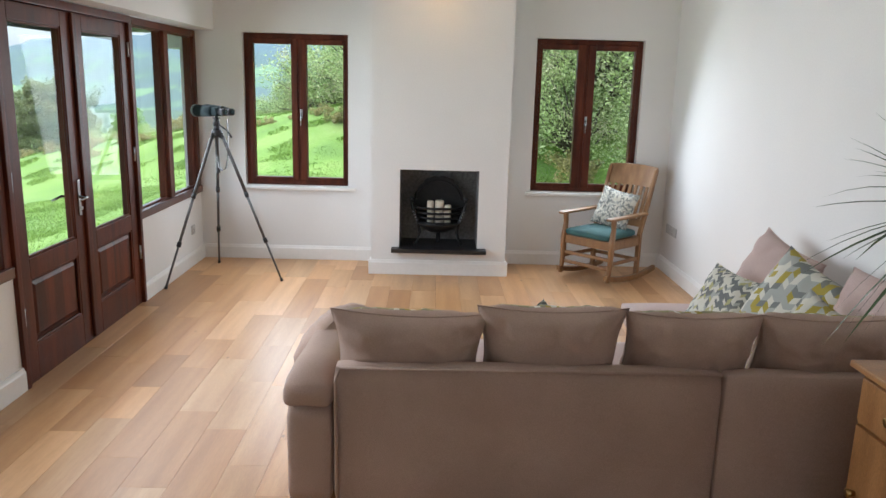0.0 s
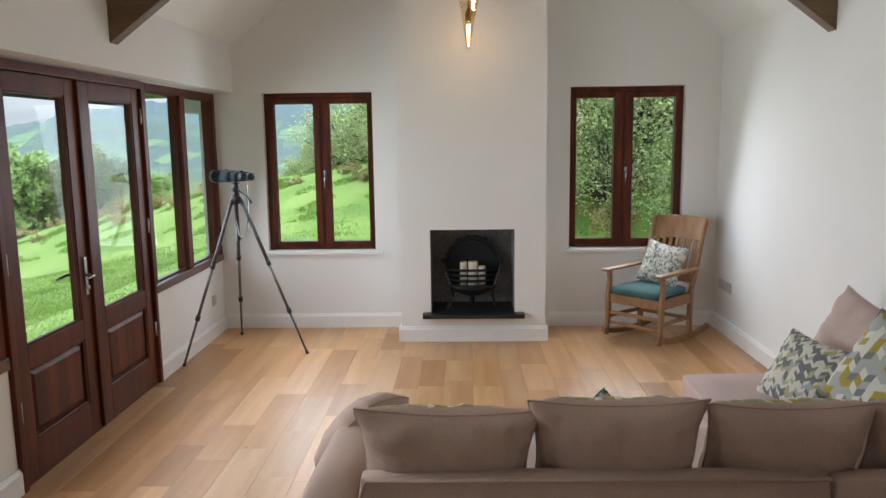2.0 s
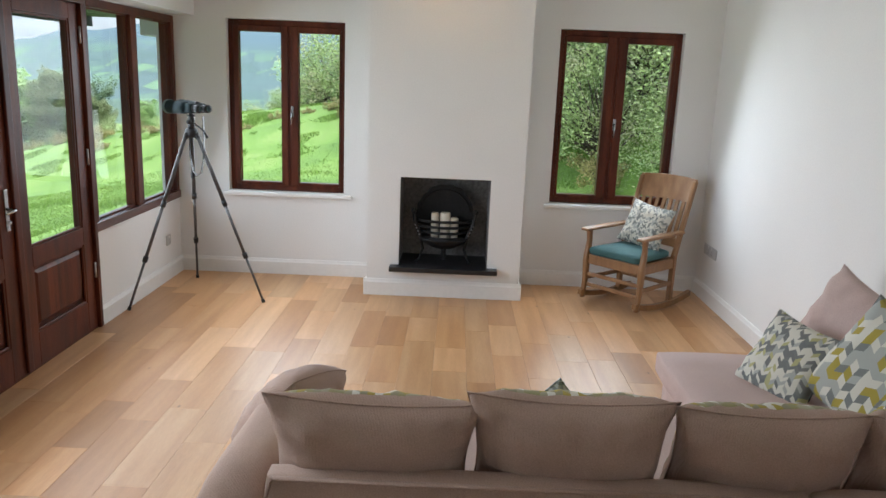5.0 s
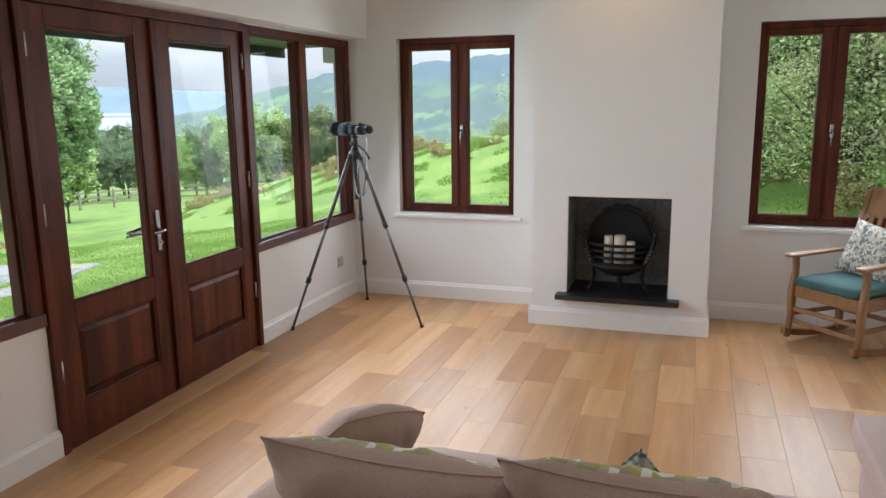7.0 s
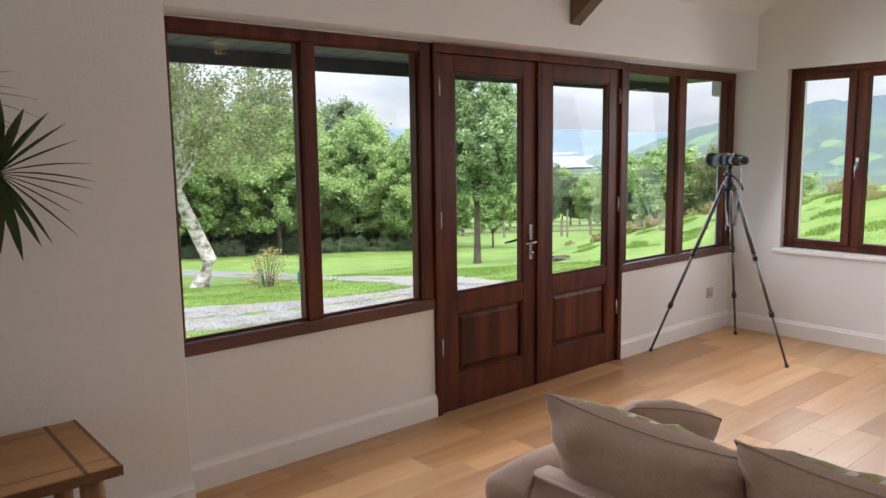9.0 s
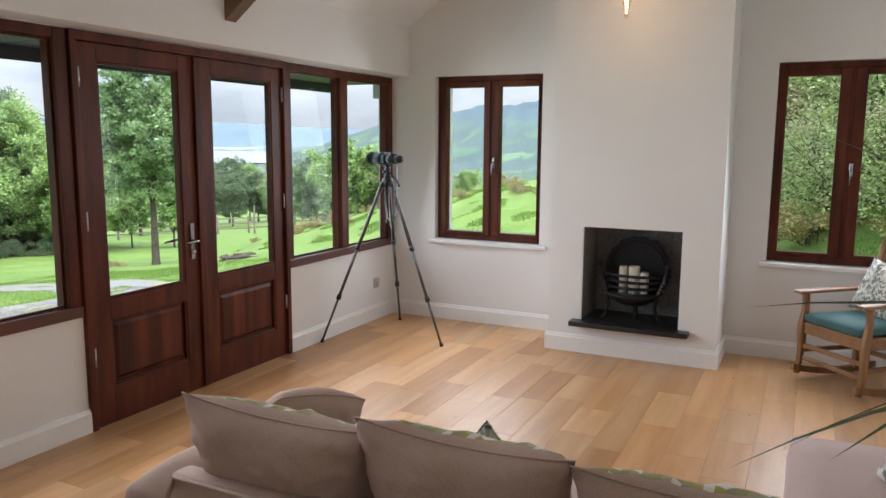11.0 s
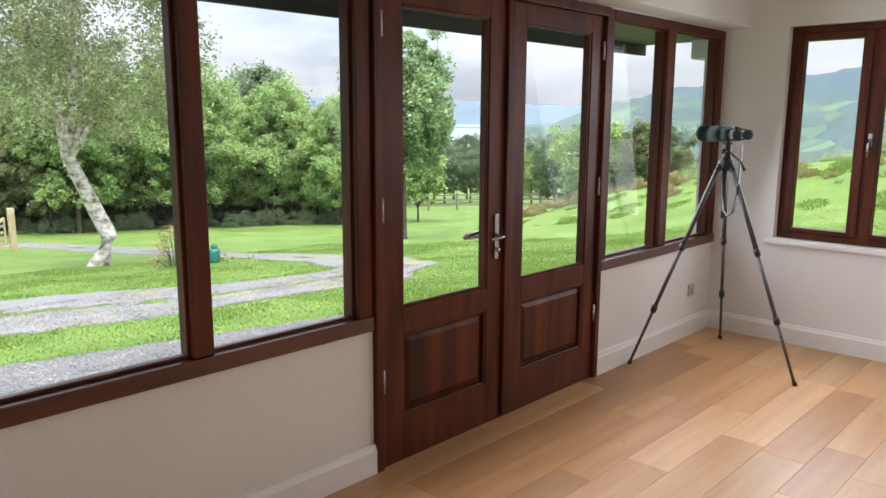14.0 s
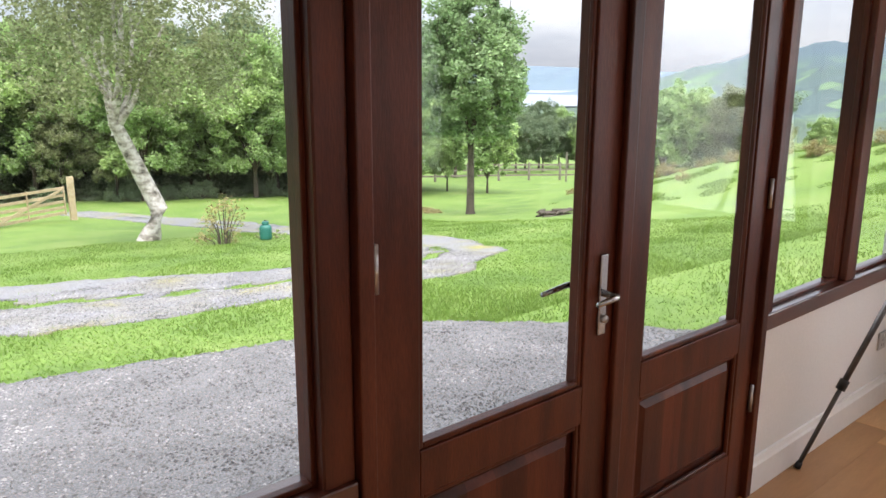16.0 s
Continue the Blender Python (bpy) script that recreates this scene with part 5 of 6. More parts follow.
def soft_box(x0, x1, y0, y1, z0, z1, bevel=0.05, seg=4, puff=0.0, seed=0):
    bm = boxed(x0, x1, y0, y1, z0, z1)
    bmesh.ops.subdivide_edges(bm, edges=bm.edges[:], cuts=7, use_grid_fill=True)
    cx, cy, cz = (x0 + x1) / 2, (y0 + y1) / 2, (z0 + z1) / 2
    hx, hy, hz = (x1 - x0) / 2, (y1 - y0) / 2, (z1 - z0) / 2
    for v in bm.verts:
        q = Vector((v.co.x - cx, v.co.y - cy, v.co.z - cz))
        inner = Vector((max(-hx + bevel, min(hx - bevel, q.x)), max(-hy + bevel, min(hy - bevel, q.y)), max(-hz + bevel, min(hz - bevel, q.z))))
        o = q - inner
        if o.length > 1e-6:
            k = max(abs(o.x), abs(o.y), abs(o.z))
            o = o.normalized() * (bevel if k > bevel * 0.98 else o.length)
        q = inner + o
        u = (1 - (q.x / hx) ** 2) * (1 - (q.y / hy) ** 2)
        if q.z > 0:
            q.z += puff * max(0, u)
        q += 0.006 * (1 if puff else 0.3) * noise.noise_vector(Vector((q.x * 5 + seed, q.y * 5, q.z * 5)))
        v.co = Vector((cx, cy, cz)) + q
    return bm


# corner sofa
sofa = thing("corner_sofa", "mauve corduroy corner sofa seen from behind", "sofa", (0, 0, 0))
part("back_panel", soft_box(1.835, 3.31, -4.43, -4.33, 0.06, 0.648, 0.028), fabric, sofa, smooth=True)
part("back_panel", soft_box(3.313, 4.36, -4.435, -4.33, 0.06, 0.644, 0.028), fabric, sofa, smooth=True)
part("back_piping", tubed([(1.85, -4.425, 0.08), (1.845, -4.432, 0.585), (1.86, -4.42, 0.638), (3.30, -4.425, 0.643)], 0.007, n=6), fabric, sofa, smooth=True)
part("base", soft_box(1.84, 4.36, -4.33, -3.46, 0.06, 0.30, 0.025), fabric, sofa, smooth=True)
part("chaise_base", soft_box(3.40, 4.36, -3.46, -2.66, 0.06, 0.28, 0.025), fabric_pink, sofa, smooth=True)
part("arm", soft_box(1.64, 1.835, -4.40, -3.54, 0.06, 0.47, 0.04), fabric, sofa, smooth=True)
bm = soft_box(1.625, 1.835, -4.42, -3.56, 0.455, 0.575, 0.05, puff=0.03, seed=4)
for v in bm.verts:
    v.co.x += 0.07 * (v.co.y + 4.42)
    v.co.z += 0.03 * (v.co.y + 4.42) + 0.012 * noise.noise(Vector((v.co.x * 9, v.co.y * 7, 2)))
part("arm_pad", bm, fabric, sofa, "soft padded arm cushion", smooth=True)
for k, (a, b) in enumerate(((1.84, 2.62), (2.625, 3.40))):
    part("seat_cushion", soft_box(a, b, -4.33, -3.42, 0.29, 0.43, 0.045, puff=0.02, seed=k), fabric_pink, sofa, smooth=True)
part("chaise_cushion", soft_box(3.36, 4.36, -4.33, -2.62, 0.275, 0.405, 0.035, puff=0.012, seed=9), fabric_pink, sofa, "pale pink chaise seat cushion", smooth=True)
for x, y in ((1.68, -4.36), (1.68, -3.54), (4.28, -4.36), (4.28, -2.75), (3.46, -2.75)):
    part("foot", lathe(bmesh.new(), [(0.02, 0.0), (0.028, 0.065)], n=12, at=(x, y, 0)), black_plastic, sofa)

for k, (xa, xb, zt, tilt, lean) in enumerate(((1.82, 2.40, 0.828, 1.6, 22), (2.395, 2.945, 0.852, -0.6, 20), (2.955, 3.47, 0.845, 0.5, 22), (3.475, 4.03, 0.842, 0, 21))):
    h = 0.47
    scatter_cushion("back_cushion", "mauve corduroy cushion with a mustard patterned front", pose((xa + xb) / 2, -4.235, zt - 0.21, lean, tilt, (2, -2, 1, 0)[k]), xb - xa + 0.03, h, 0.25, fabric, olive_cloth, seed=k, pinch=0.12, wrinkle=0.016, group="back cushions of the sofa")
scatter_cushion("scatter_cushion", "plain mauve corduroy cushion against the sofa arm", pose(1.76, -3.72, 0.52, 40, 14, 70), 0.37, 0.33, 0.20, fabric, seed=7, pinch=-0.16)
scatter_cushion("scatter_cushion", "small grey zigzag cushion on the sofa seat", pose(2.66, -4.06, 0.62, 20, 45, 4), 0.31, 0.31, 0.12, chair_cloth, seed=8)
scatter_cushion("scatter_cushion", "large pale pink cushion leaning on the wall", pose(4.12, -2.96, 0.62, -24, 10, -82), 0.56, 0.52, 0.20, fabric_pink, seed=11, group="cushions on the chaise")
scatter_cushion("scatter_cushion", "grey and cream zigzag cushion on the chaise", pose(3.82, -3.08, 0.535, -32, 6, -66), 0.385, 0.385, 0.14, zigzag_cloth, seed=12, group="cushions on the chaise")
scatter_cushion("scatter_cushion", "large mustard and grey block-print cushion", pose(4.03, -3.42, 0.615, -28, 16, -74), 0.50, 0.50, 0.17, block_cloth, seed=13, group="cushions on the chaise")
scatter_cushion("scatter_cushion", "large pale pink cushion leaning on the wall", pose(4.20, -3.84, 0.645, -18, -4, -88), 0.60, 0.50, 0.20, fabric_pink, seed=14, group="cushions on the chaise")
scatter_cushion("scatter_cushion", "small mustard block-print cushion in the sofa corner", pose(3.92, -3.90, 0.585, -30, 20, -62), 0.38, 0.38, 0.13, block_cloth, seed=15, group="cushions on the chaise")

# rocking chair; it faces its own -y
rock = thing("rocking_chair", "light oak rocking chair with a teal seat cushion", "rocking chair", pose(3.725, -0.47, 0, 0, 0, -46))


def arc(y0, y1, z0, rise, n=10):
    return [(y0 + (y1 - y0) * k / n, z0 + rise * (2 * k / n - 1 - 0.12) ** 2) for k in range(n + 1)]


for x in (-0.25, 0.25):
    bm = bmesh.new()
    pts = arc(-0.30, 0.50, 0.012, 0.045, 14)
    prev = None
    for (ya, za), (yb, zb) in zip(pts, pts[1:]):
        vs = [[bm.verts.new((x + sx, y, z + dz)) for sx, dz in ((-0.016, 0), (0.016, 0), (0.016, 0.042), (-0.016, 0.042))] for y, z in ((ya, za), (yb, zb))] if prev is None else [prev, [bm.verts.new((x + sx, yb, zb + dz)) for sx, dz in ((-0.016, 0), (0.016, 0), (0.016, 0.042), (-0.016, 0.042))]]
        if prev is None:
            bm.faces.new(vs[0])
        for q in range(4):
            bm.faces.new((vs[0][q], vs[0][(q + 1) % 4], vs[1][(q + 1) % 4], vs[1][q]))
        prev = vs[1]
    bm.faces.new(prev)
    part("rocker", bm, chair_oak, rock)
    bm = bmesh.new()
    prev = None
    for z, yy, w, d in ((0.045, -0.262, 0.036, 0.036), (0.10, -0.252, 0.034, 0.036), (0.20, -0.238, 0.038, 0.044), (0.30, -0.240, 0.042, 0.056), (0.37, -0.238, 0.044, 0.060), (0.43, -0.228, 0.042, 0.048), (0.50, -0.220, 0.036, 0.040), (0.575, -0.228, 0.040, 0.044), (0.585, -0.228, 0.040, 0.044)):
        cur = [bm.verts.new((x + a * w / 2, yy + b * d / 2, z)) for a, b in ((-1, -0.6), (-0.6, -1), (0.6, -1), (1, -0.6), (1, 0.6), (0.6, 1), (-0.6, 1), (-1, 0.6))]
        for q in range(8):
            if prev:
                bm.faces.new((prev[q], prev[(q + 1) % 8], cur[(q + 1) % 8], cur[q]))
        if prev is None:
            bm.faces.new(cur)
        prev = cur
    bm.faces.new(prev)
    part("front_leg", bm, chair_oak, rock, smooth=True)
    part("back_leg", bar(bmesh.new(), (x * 0.94, 0.22, 0.04), (x * 0.94, 0.23, 0.42), 0.040, 0.040, bevel=0.006), chair_oak, rock)
    part("back_post", bar(bmesh.new(), (x * 0.94, 0.23, 0.40), (x * 0.94, 0.436, 0.98), 0.036, 0.040, bevel=0.006), chair_oak, rock)
    bm = bmesh.new()
    box(bm, x - 0.035, x + 0.035, -0.30, 0.285, 0.582, 0.606, bevel=0.010)
    part("arm", bm, chair_oak, rock)
    part("side_rail", bar(bmesh.new(), (x, -0.23, 0.355), (x * 0.94, 0.22, 0.345), 0.024, 0.065, bevel=0.003), chair_oak, rock)
    part("side_stretcher", bar(bmesh.new(), (x, -0.23, 0.20), (x * 0.94, 0.22, 0.19), 0.022, 0.03, bevel=0.004), chair_oak, rock)
part("front_rail", bar(bmesh.new(), (-0.23, -0.232, 0.355), (0.23, -0.232, 0.355), 0.024, 0.075, bevel=0.003), chair_oak, rock)
part("back_rail", bar(bmesh.new(), (-0.22, 0.222, 0.345), (0.22, 0.222, 0.345), 0.024, 0.065, bevel=0.003), chair_oak, rock)
for z in (0.15, 0.235):
    part("front_stretcher", bar(bmesh.new(), (-0.23, -0.235, z), (0.23, -0.235, z), 0.02, 0.03, bevel=0.004), chair_oak, rock)
part("back_stretcher", bar(bmesh.new(), (-0.22, 0.22, 0.18), (0.22, 0.22, 0.18), 0.02, 0.03, bevel=0.004), chair_oak, rock)
part("seat", boxed(-0.245, 0.245, -0.245, 0.235, 0.372, 0.394, bevel=0.006), chair_oak, rock)


def back_y(z):
    return 0.23 + (z - 0.40) * 0.22 / 0.62


def curved_rail(z0, z1, bow=0.03):
    bm = bmesh.new()
    rows = []
    for k in range(11):
        x = -0.245 + 0.49 * k / 10
        b = bow * (1 - (2 * k / 10 - 1) ** 2)
        rows.append([bm.verts.new((x, back_y(z) + b + dy, z + (0.012 * (1 - (2 * k / 10 - 1) ** 2) if z == z1 else 0))) for z, dy in ((z0, -0.012), (z0, 0.012), (z1, 0.012), (z1, -0.012))])
    for r, s in zip(rows, rows[1:]):
        for q in range(4):
            bm.faces.new((r[q], r[(q + 1) % 4], s[(q + 1) % 4], s[q]))
    bm.faces.new(rows[0]), bm.faces.new(rows[-1])
    return bm


part("crest_rail", curved_rail(0.82, 0.995), chair_oak, rock)
part("lower_rail", curved_rail(0.47, 0.53), chair_oak, rock)
for k in range(7):
    x = -0.18 + 0.06 * k
    b = 0.03 * (1 - (x / 0.245) ** 2)
    part("back_slat", bar(bmesh.new(), (x, back_y(0.52) + b, 0.52), (x, back_y(0.83) + b, 0.83), 0.030, 0.012), chair_oak, rock)
pad = thing("seat_cushion", "teal velvet seat cushion on the rocking chair", "cushion", pose(3.725, -0.47, 0.394, 0, 0, -46))
part("cover", soft_box(-0.225, 0.225, -0.265, 0.19, 0.0, 0.065, 0.028, puff=0.012), teal, pad, smooth=True)
m = pose(3.725, -0.47, 0, 0, 0, -46) @ pose(0.02, 0.135, 0.625, -24, 8, 0)
scatter_cushion("chair_cushion", "square grey zigzag cushion on the rocking chair", m, 0.38, 0.36, 0.13, chair_cloth, seed=21)

# tripod with giant binoculars
APEX = Vector((0.375, -0.735, 1.235))
tri = thing("tripod", "dark carbon photographic tripod with spread legs", "tripod", (0, 0, 0))
for fx, fy in ((0.036, -1.176), (0.210, -0.248), (0.916, -0.850)):
    foot = Vector((fx, fy, 0.0))
    way = foot - APEX
    out = Vector((way.x, way.y, 0)).normalized()
    top = APEX + out * 0.04
    q = lambda f: top + (foot - top) * f
    leg = part("leg", tubed([q(0), q(0.40)], 0.0145, n=10), tube_grey, tri, smooth=True)
    part("leg_section", tubed([q(0.40), q(0.72)], 0.0115, n=10), tube_grey, leg, smooth=True)
    part("leg_section", tubed([q(0.72), q(0.985)], 0.009, n=10), tube_grey, leg, smooth=True)
    for f in (0.41, 0.72):
        part("leg_lock", tubed([q(f - 0.018), q(f + 0.014)], 0.0185, n=10), black_plastic, leg, "black twist lock", smooth=True)
    part("rubber_foot", tubed([q(0.98), q(1.0)], [0.012, 0.014], n=10), black_plastic, leg, smooth=True)
    part("shoulder", tubed([APEX + out * 0.01 + Vector((0, 0, 0.012)), q(0.03)], [0.022, 0.019], n=8), black_plastic, tri)
part("spider", lathe(bmesh.new(), [(0.035, -0.035), (0.045, -0.02), (0.045, 0.02), (0.03, 0.035)], n=16, at=APEX), black_plastic, tri, smooth=True)
part("centre_column", tubed([APEX + Vector((0, 0, -0.30)), APEX + Vector((0, 0, 0.09))], 0.014, n=12), tube_grey, tri, smooth=True)
part("column_hook", tubed([APEX + Vector((0, 0, -0.33)), APEX + Vector((0, 0, -0.29))], 0.017, n=10), black_plastic, tri)
part("ball_head", lathe(bmesh.new(), [(0.024, 0.03), (0.028, 0.05), (0.020, 0.065), (0.026, 0.08), (0.026, 0.10), (0.016, 0.115), (0.03, 0.12), (0.03, 0.13)], n=16, at=APEX), black_plastic, tri, smooth=True)
part("pan_handle", tubed([APEX + Vector((0.02, 0, 0.07)), APEX + Vector((0.10, -0.03, 0.02)), APEX + Vector((0.13, -0.04, -0.03))], [0.006, 0.006, 0.010], n=8), black_plastic, tri, smooth=True)
part("head_knob", tubed([APEX + Vector((0, -0.02, 0.08)), APEX + Vector((0, -0.06, 0.08))], [0.010, 0.016], n=10), black_plastic, tri, smooth=True)
strap_pts = [APEX + Vector(p) for p in ((0.09, -0.01, 0.12), (0.095, -0.02, -0.02), (0.09, -0.03, -0.20), (0.07, -0.03, -0.29), (0.04, -0.03, -0.31), (0.01, -0.03, -0.28), (-0.005, -0.03, -0.16), (-0.01, -0.02, -0.02))]
bm = bmesh.new()
prev = None
for p in strap_pts:
    cur = [bm.verts.new(p + Vector((0, s * 0.016, 0))) for s in (-1, 1)] + [bm.verts.new(p + Vector((0.004, s * 0.016, 0))) for s in (1, -1)]
    if prev:
        for q4 in range(4):
            bm.faces.new((prev[q4], prev[(q4 + 1) % 4], cur[(q4 + 1) % 4], cur[q4]))
    prev = cur
part("neck_strap", bm, black_plastic, tri, "black webbing strap hanging in a loop")

bino = thing("binoculars", "large dark green binoculars mounted on the tripod", "binoculars", pose(APEX.x, APEX.y, APEX.z + 0.18, 0, 0, -37))
for s in (-0.052, 0.052):
    tubeb = part("barrel", tubed([(-0.195, s, 0), (-0.18, s, 0), (-0.12, s, 0), (-0.02, s, 0), (0.03, s, 0)], [0.050, 0.050, 0.049, 0.043, 0.041], n=20), rubber_green, bino, smooth=True)
    part("objective_ring", tubed([(-0.202, s, 0), (-0.175, s, 0)], 0.0525, n=20), ring_grey, tubeb, smooth=True)
    part("objective_lens", tubed([(-0.2035, s, 0), (-0.201, s, 0)], 0.044, n=20), lens_glass, tubeb)
    part("prism_housing", soft_box(0.01, 0.095, s * 0.78 - 0.034, s * 0.78 + 0.034, -0.034, 0.036, 0.016), rubber_green, bino, smooth=True)
    ep = part("eyepiece", tubed([(0.09, s * 0.66, 0), (0.125, s * 0.66, 0), (0.13, s * 0.66, 0), (0.165, s * 0.66, 0)], [0.026, 0.026, 0.029, 0.030], n=16), black_plastic, bino, smooth=True)
    part("eye_lens", tubed([(0.1655, s * 0.66, 0), (0.167, s * 0.66, 0)], 0.019, n=14), lens_glass, ep)
part("bridge", soft_box(-0.08, 0.05, -0.03, 0.03, -0.028, 0.012, 0.010), black_plastic, bino)
part("mount_post", tubed([(0, 0, -0.054), (0, 0, -0.02)], 0.014, n=10), black_plastic, bino)
part("focus_wheel", tubed([(0.06, 0, 0.035), (0.085, 0, 0.035)], 0.014, n=12), black_plastic, bino)

# fire basket with candles
fire = thing("fire_basket", "black cast-iron fire basket with an arched back plate", "fire grate", (2.245, -0.33, 0.25))
bm = bmesh.new()
n = 60
prof = []
for k in range(n + 1):
    a = math.pi * (-0.20 + 1.40 * k / n)
    r = 0.228 + 0.007 * abs(math.cos(9 * a)) + (0.012 if 0.30 < a / math.pi < 0.70 else 0.0)
    prof.append((r * math.cos(a), 0.37 + r * math.sin(a)))
fr_ = [bm.verts.new((x, 0.06, z)) for x, z in prof]
bk_ = [bm.verts.new((x, 0.085, z)) for x, z in prof]
bm.faces.new(fr_), bm.faces.new(bk_)
for k in range(len(prof)):
    j = (k + 1) % len(prof)
    bm.faces.new((fr_[k], fr_[j], bk_[j], bk_[k]))
part("back_plate", bm, soot, fire, "sooty cast-iron back plate")
part("crest", tubed([(0.205 * math.cos(math.pi * f), 0.055, 0.37 + 0.205 * math.sin(math.pi * f)) for f in [0.04 + 0.92 * q / 24 for q in range(25)]], 0.007, n=6), soot, fire, smooth=True)
for k, z in enumerate((0.205, 0.25, 0.295, 0.34)):
    w = 0.19 + 0.018 * k
    pts = [(w * math.cos(math.pi * f), 0.05 - 0.17 * math.sin(math.pi * f), z) for f in [i / 14 for i in range(15)]]
    part("front_bar", tubed(pts, 0.011, n=8), iron, fire, smooth=True)
bm = bmesh.new()
lathe(bm, [(0.10, 0.13), (0.17, 0.17), (0.20, 0.205), (0.20, 0.215), (0.10, 0.20)], n=20, at=(0, -0.03, 0))
part("ash_bowl", bm, iron, fire, smooth=True)
for s in (-1, 1):
    part("leg", tubed([(s * 0.245, -0.06, 0.41), (s * 0.23, -0.07, 0.33), (s * 0.185, -0.08, 0.22), (s * 0.165, -0.085, 0.12), (s * 0.19, -0.095, 0.04), (s * 0.215, -0.10, 0.012)], [0.012, 0.016, 0.015, 0.012, 0.012, 0.016], n=8), iron, fire, smooth=True)
    part("knob", lathe(bmesh.new(), [(0.004, 0.0), (0.02, 0.012), (0.02, 0.028), (0.005, 0.04)], n=12, at=(s * 0.245, -0.06, 0.40)), iron, fire, smooth=True)
    for z in (0.235, 0.26, 0.285, 0.31):
        x = s * (0.195 + (z - 0.235) * 0.45)
        part("stud", lathe(bmesh.new(), [(0.002, -0.006), (0.007, 0.0), (0.002, 0.006)], n=8, at=(x, -0.1, z)), steel, fire)
part("rear_foot", tubed([(0, 0.07, 0.0), (0, 0.07, 0.2)], 0.02, n=8), iron, fire)
for x, y, r, h in ((-0.075, -0.045, 0.030, 0.205), (0.006, -0.055, 0.041, 0.21), (0.08, -0.05, 0.031, 0.17)):
    cd = thing("pillar_candle", "cream pillar candle in the fire basket", "candle", (2.245 + x, -0.33 + y, 0.25 + 0.20), "candles in the basket")
    part("wax", lathe(bmesh.new(), [(r, 0.0), (r, h - 0.008), (r - 0.006, h), (r - 0.012, h - 0.006), (0.003, h - 0.008)], n=16), wax, cd, smooth=True)
    part("wick", tubed([(0, 0, h - 0.01), (0.002, 0, h + 0.006)], 0.0015, n=5), black_plastic, cd)


# pendant lamps on the ridge
def pendant(y, tip):
    p = thing("pendant_lamp", "clear glass cone pendant with a glowing filament", "pendant lamp", (2.225, y, tip), "pendants under the ridge")
    sh = part("shade", lathe(bmesh.new(), [(0.006, 0.0), (0.012, 0.01), (0.045, 0.20), (0.070, 0.36), (0.066, 0.36), (0.040, 0.20), (0.008, 0.014)], n=20), lamp_glass, p, "clear glass cone", smooth=True)
    sh.visible_shadow = False
    pts = []
    for k in range(60):
        f = k / 59
        a = f * 2 * math.pi * 9
        r = 0.004 + 0.011 * f
        pts.append((r * math.cos(a), r * math.sin(a), 0.03 + 0.15 * f))
    part("filament", tubed(pts, 0.0022, n=5), filament, p, "glowing spiral filament")
    part("cap", lathe(bmesh.new(), [(0.02, 0.20), (0.022, 0.205), (0.022, 0.27), (0.01, 0.30)], n=14), brass, p, smooth=True)
    top = RIDGE - tip - SLOPE * 0.06
    part("flex", tubed([(0, 0, 0.29), (0, 0, top - 0.02)], 0.004, n=6), cord_black, p)
    part("ceiling_rose", lathe(bmesh.new(), [(0.045, top - 0.03), (0.045, top), (0.03, top + 0.02)], n=16), brass, p, smooth=True)
    bulb = new("pendant_bulb", bpy.data.lights.new("pendant_bulb", "POINT"))
    bulb.data.energy, bulb.data.color, bulb.data.shadow_soft_size = 0.6, (1.0, 0.62, 0.30), 0.05
    bulb.location = (2.225, y, tip + 0.11)


pendant(-0.85, 2.345)
pendant(-3.38, 2.195)


# sockets
grey_plate = material("grey_socket_plate", [(0.44, 0.44, 0.44), (0.50, 0.50, 0.495)], scale=5, rough=0.35, metal=0.3, fine=0.05)


def socket(x, y, z, turn, w, label, face=plastic_white):
    s = thing("wall_socket", label, "socket", pose(x, y, z, 0, 0, turn), "wall sockets")
    part("plate", boxed(-w / 2, w / 2, -0.009, 0.0, -0.043, 0.043, bevel=0.003), face, s)
    for k in ((-0.037, 0.037) if w > 0.1 else (0.0,)):
        part("switch", boxed(k - 0.006, k + 0.006, -0.013, -0.009, 0.018, 0.034, bevel=0.001), plastic_white, s)
        for dx, dz in ((0, 0.002), (-0.011, -0.02), (0.011, -0.02)):
            part("pin_hole", boxed(k + dx - 0.003, k + dx + 0.003, -0.0095, -0.0088, dz - 0.004, dz + 0.004), black_plastic, s)


socket(-0.0078, -0.29, 0.32, 90, 0.086, "pale grey single plug socket low on the wall", grey_plate)
socket(4.3998, -0.30, 0.415, -90, 0.29, "wide grey socket plate on the white wall", grey_plate)

# sideboard behind the sofa
side = thing("sideboard", "honey oak sideboard with drawers against the wall", "sideboard", (0, 0, 0))
part("top", boxed(3.64, 4.385, -5.95, -4.65, 0.775, 0.80, bevel=0.006), cabinet_oak, side)
part("body", boxed(3.68, 4.375, -5.92, -4.68, 0.06, 0.775, bevel=0.003), cabinet_oak, side)
part("plinth", boxed(3.70, 4.37, -5.90, -4.70, 0.0, 0.06), cabinet_oak, side)
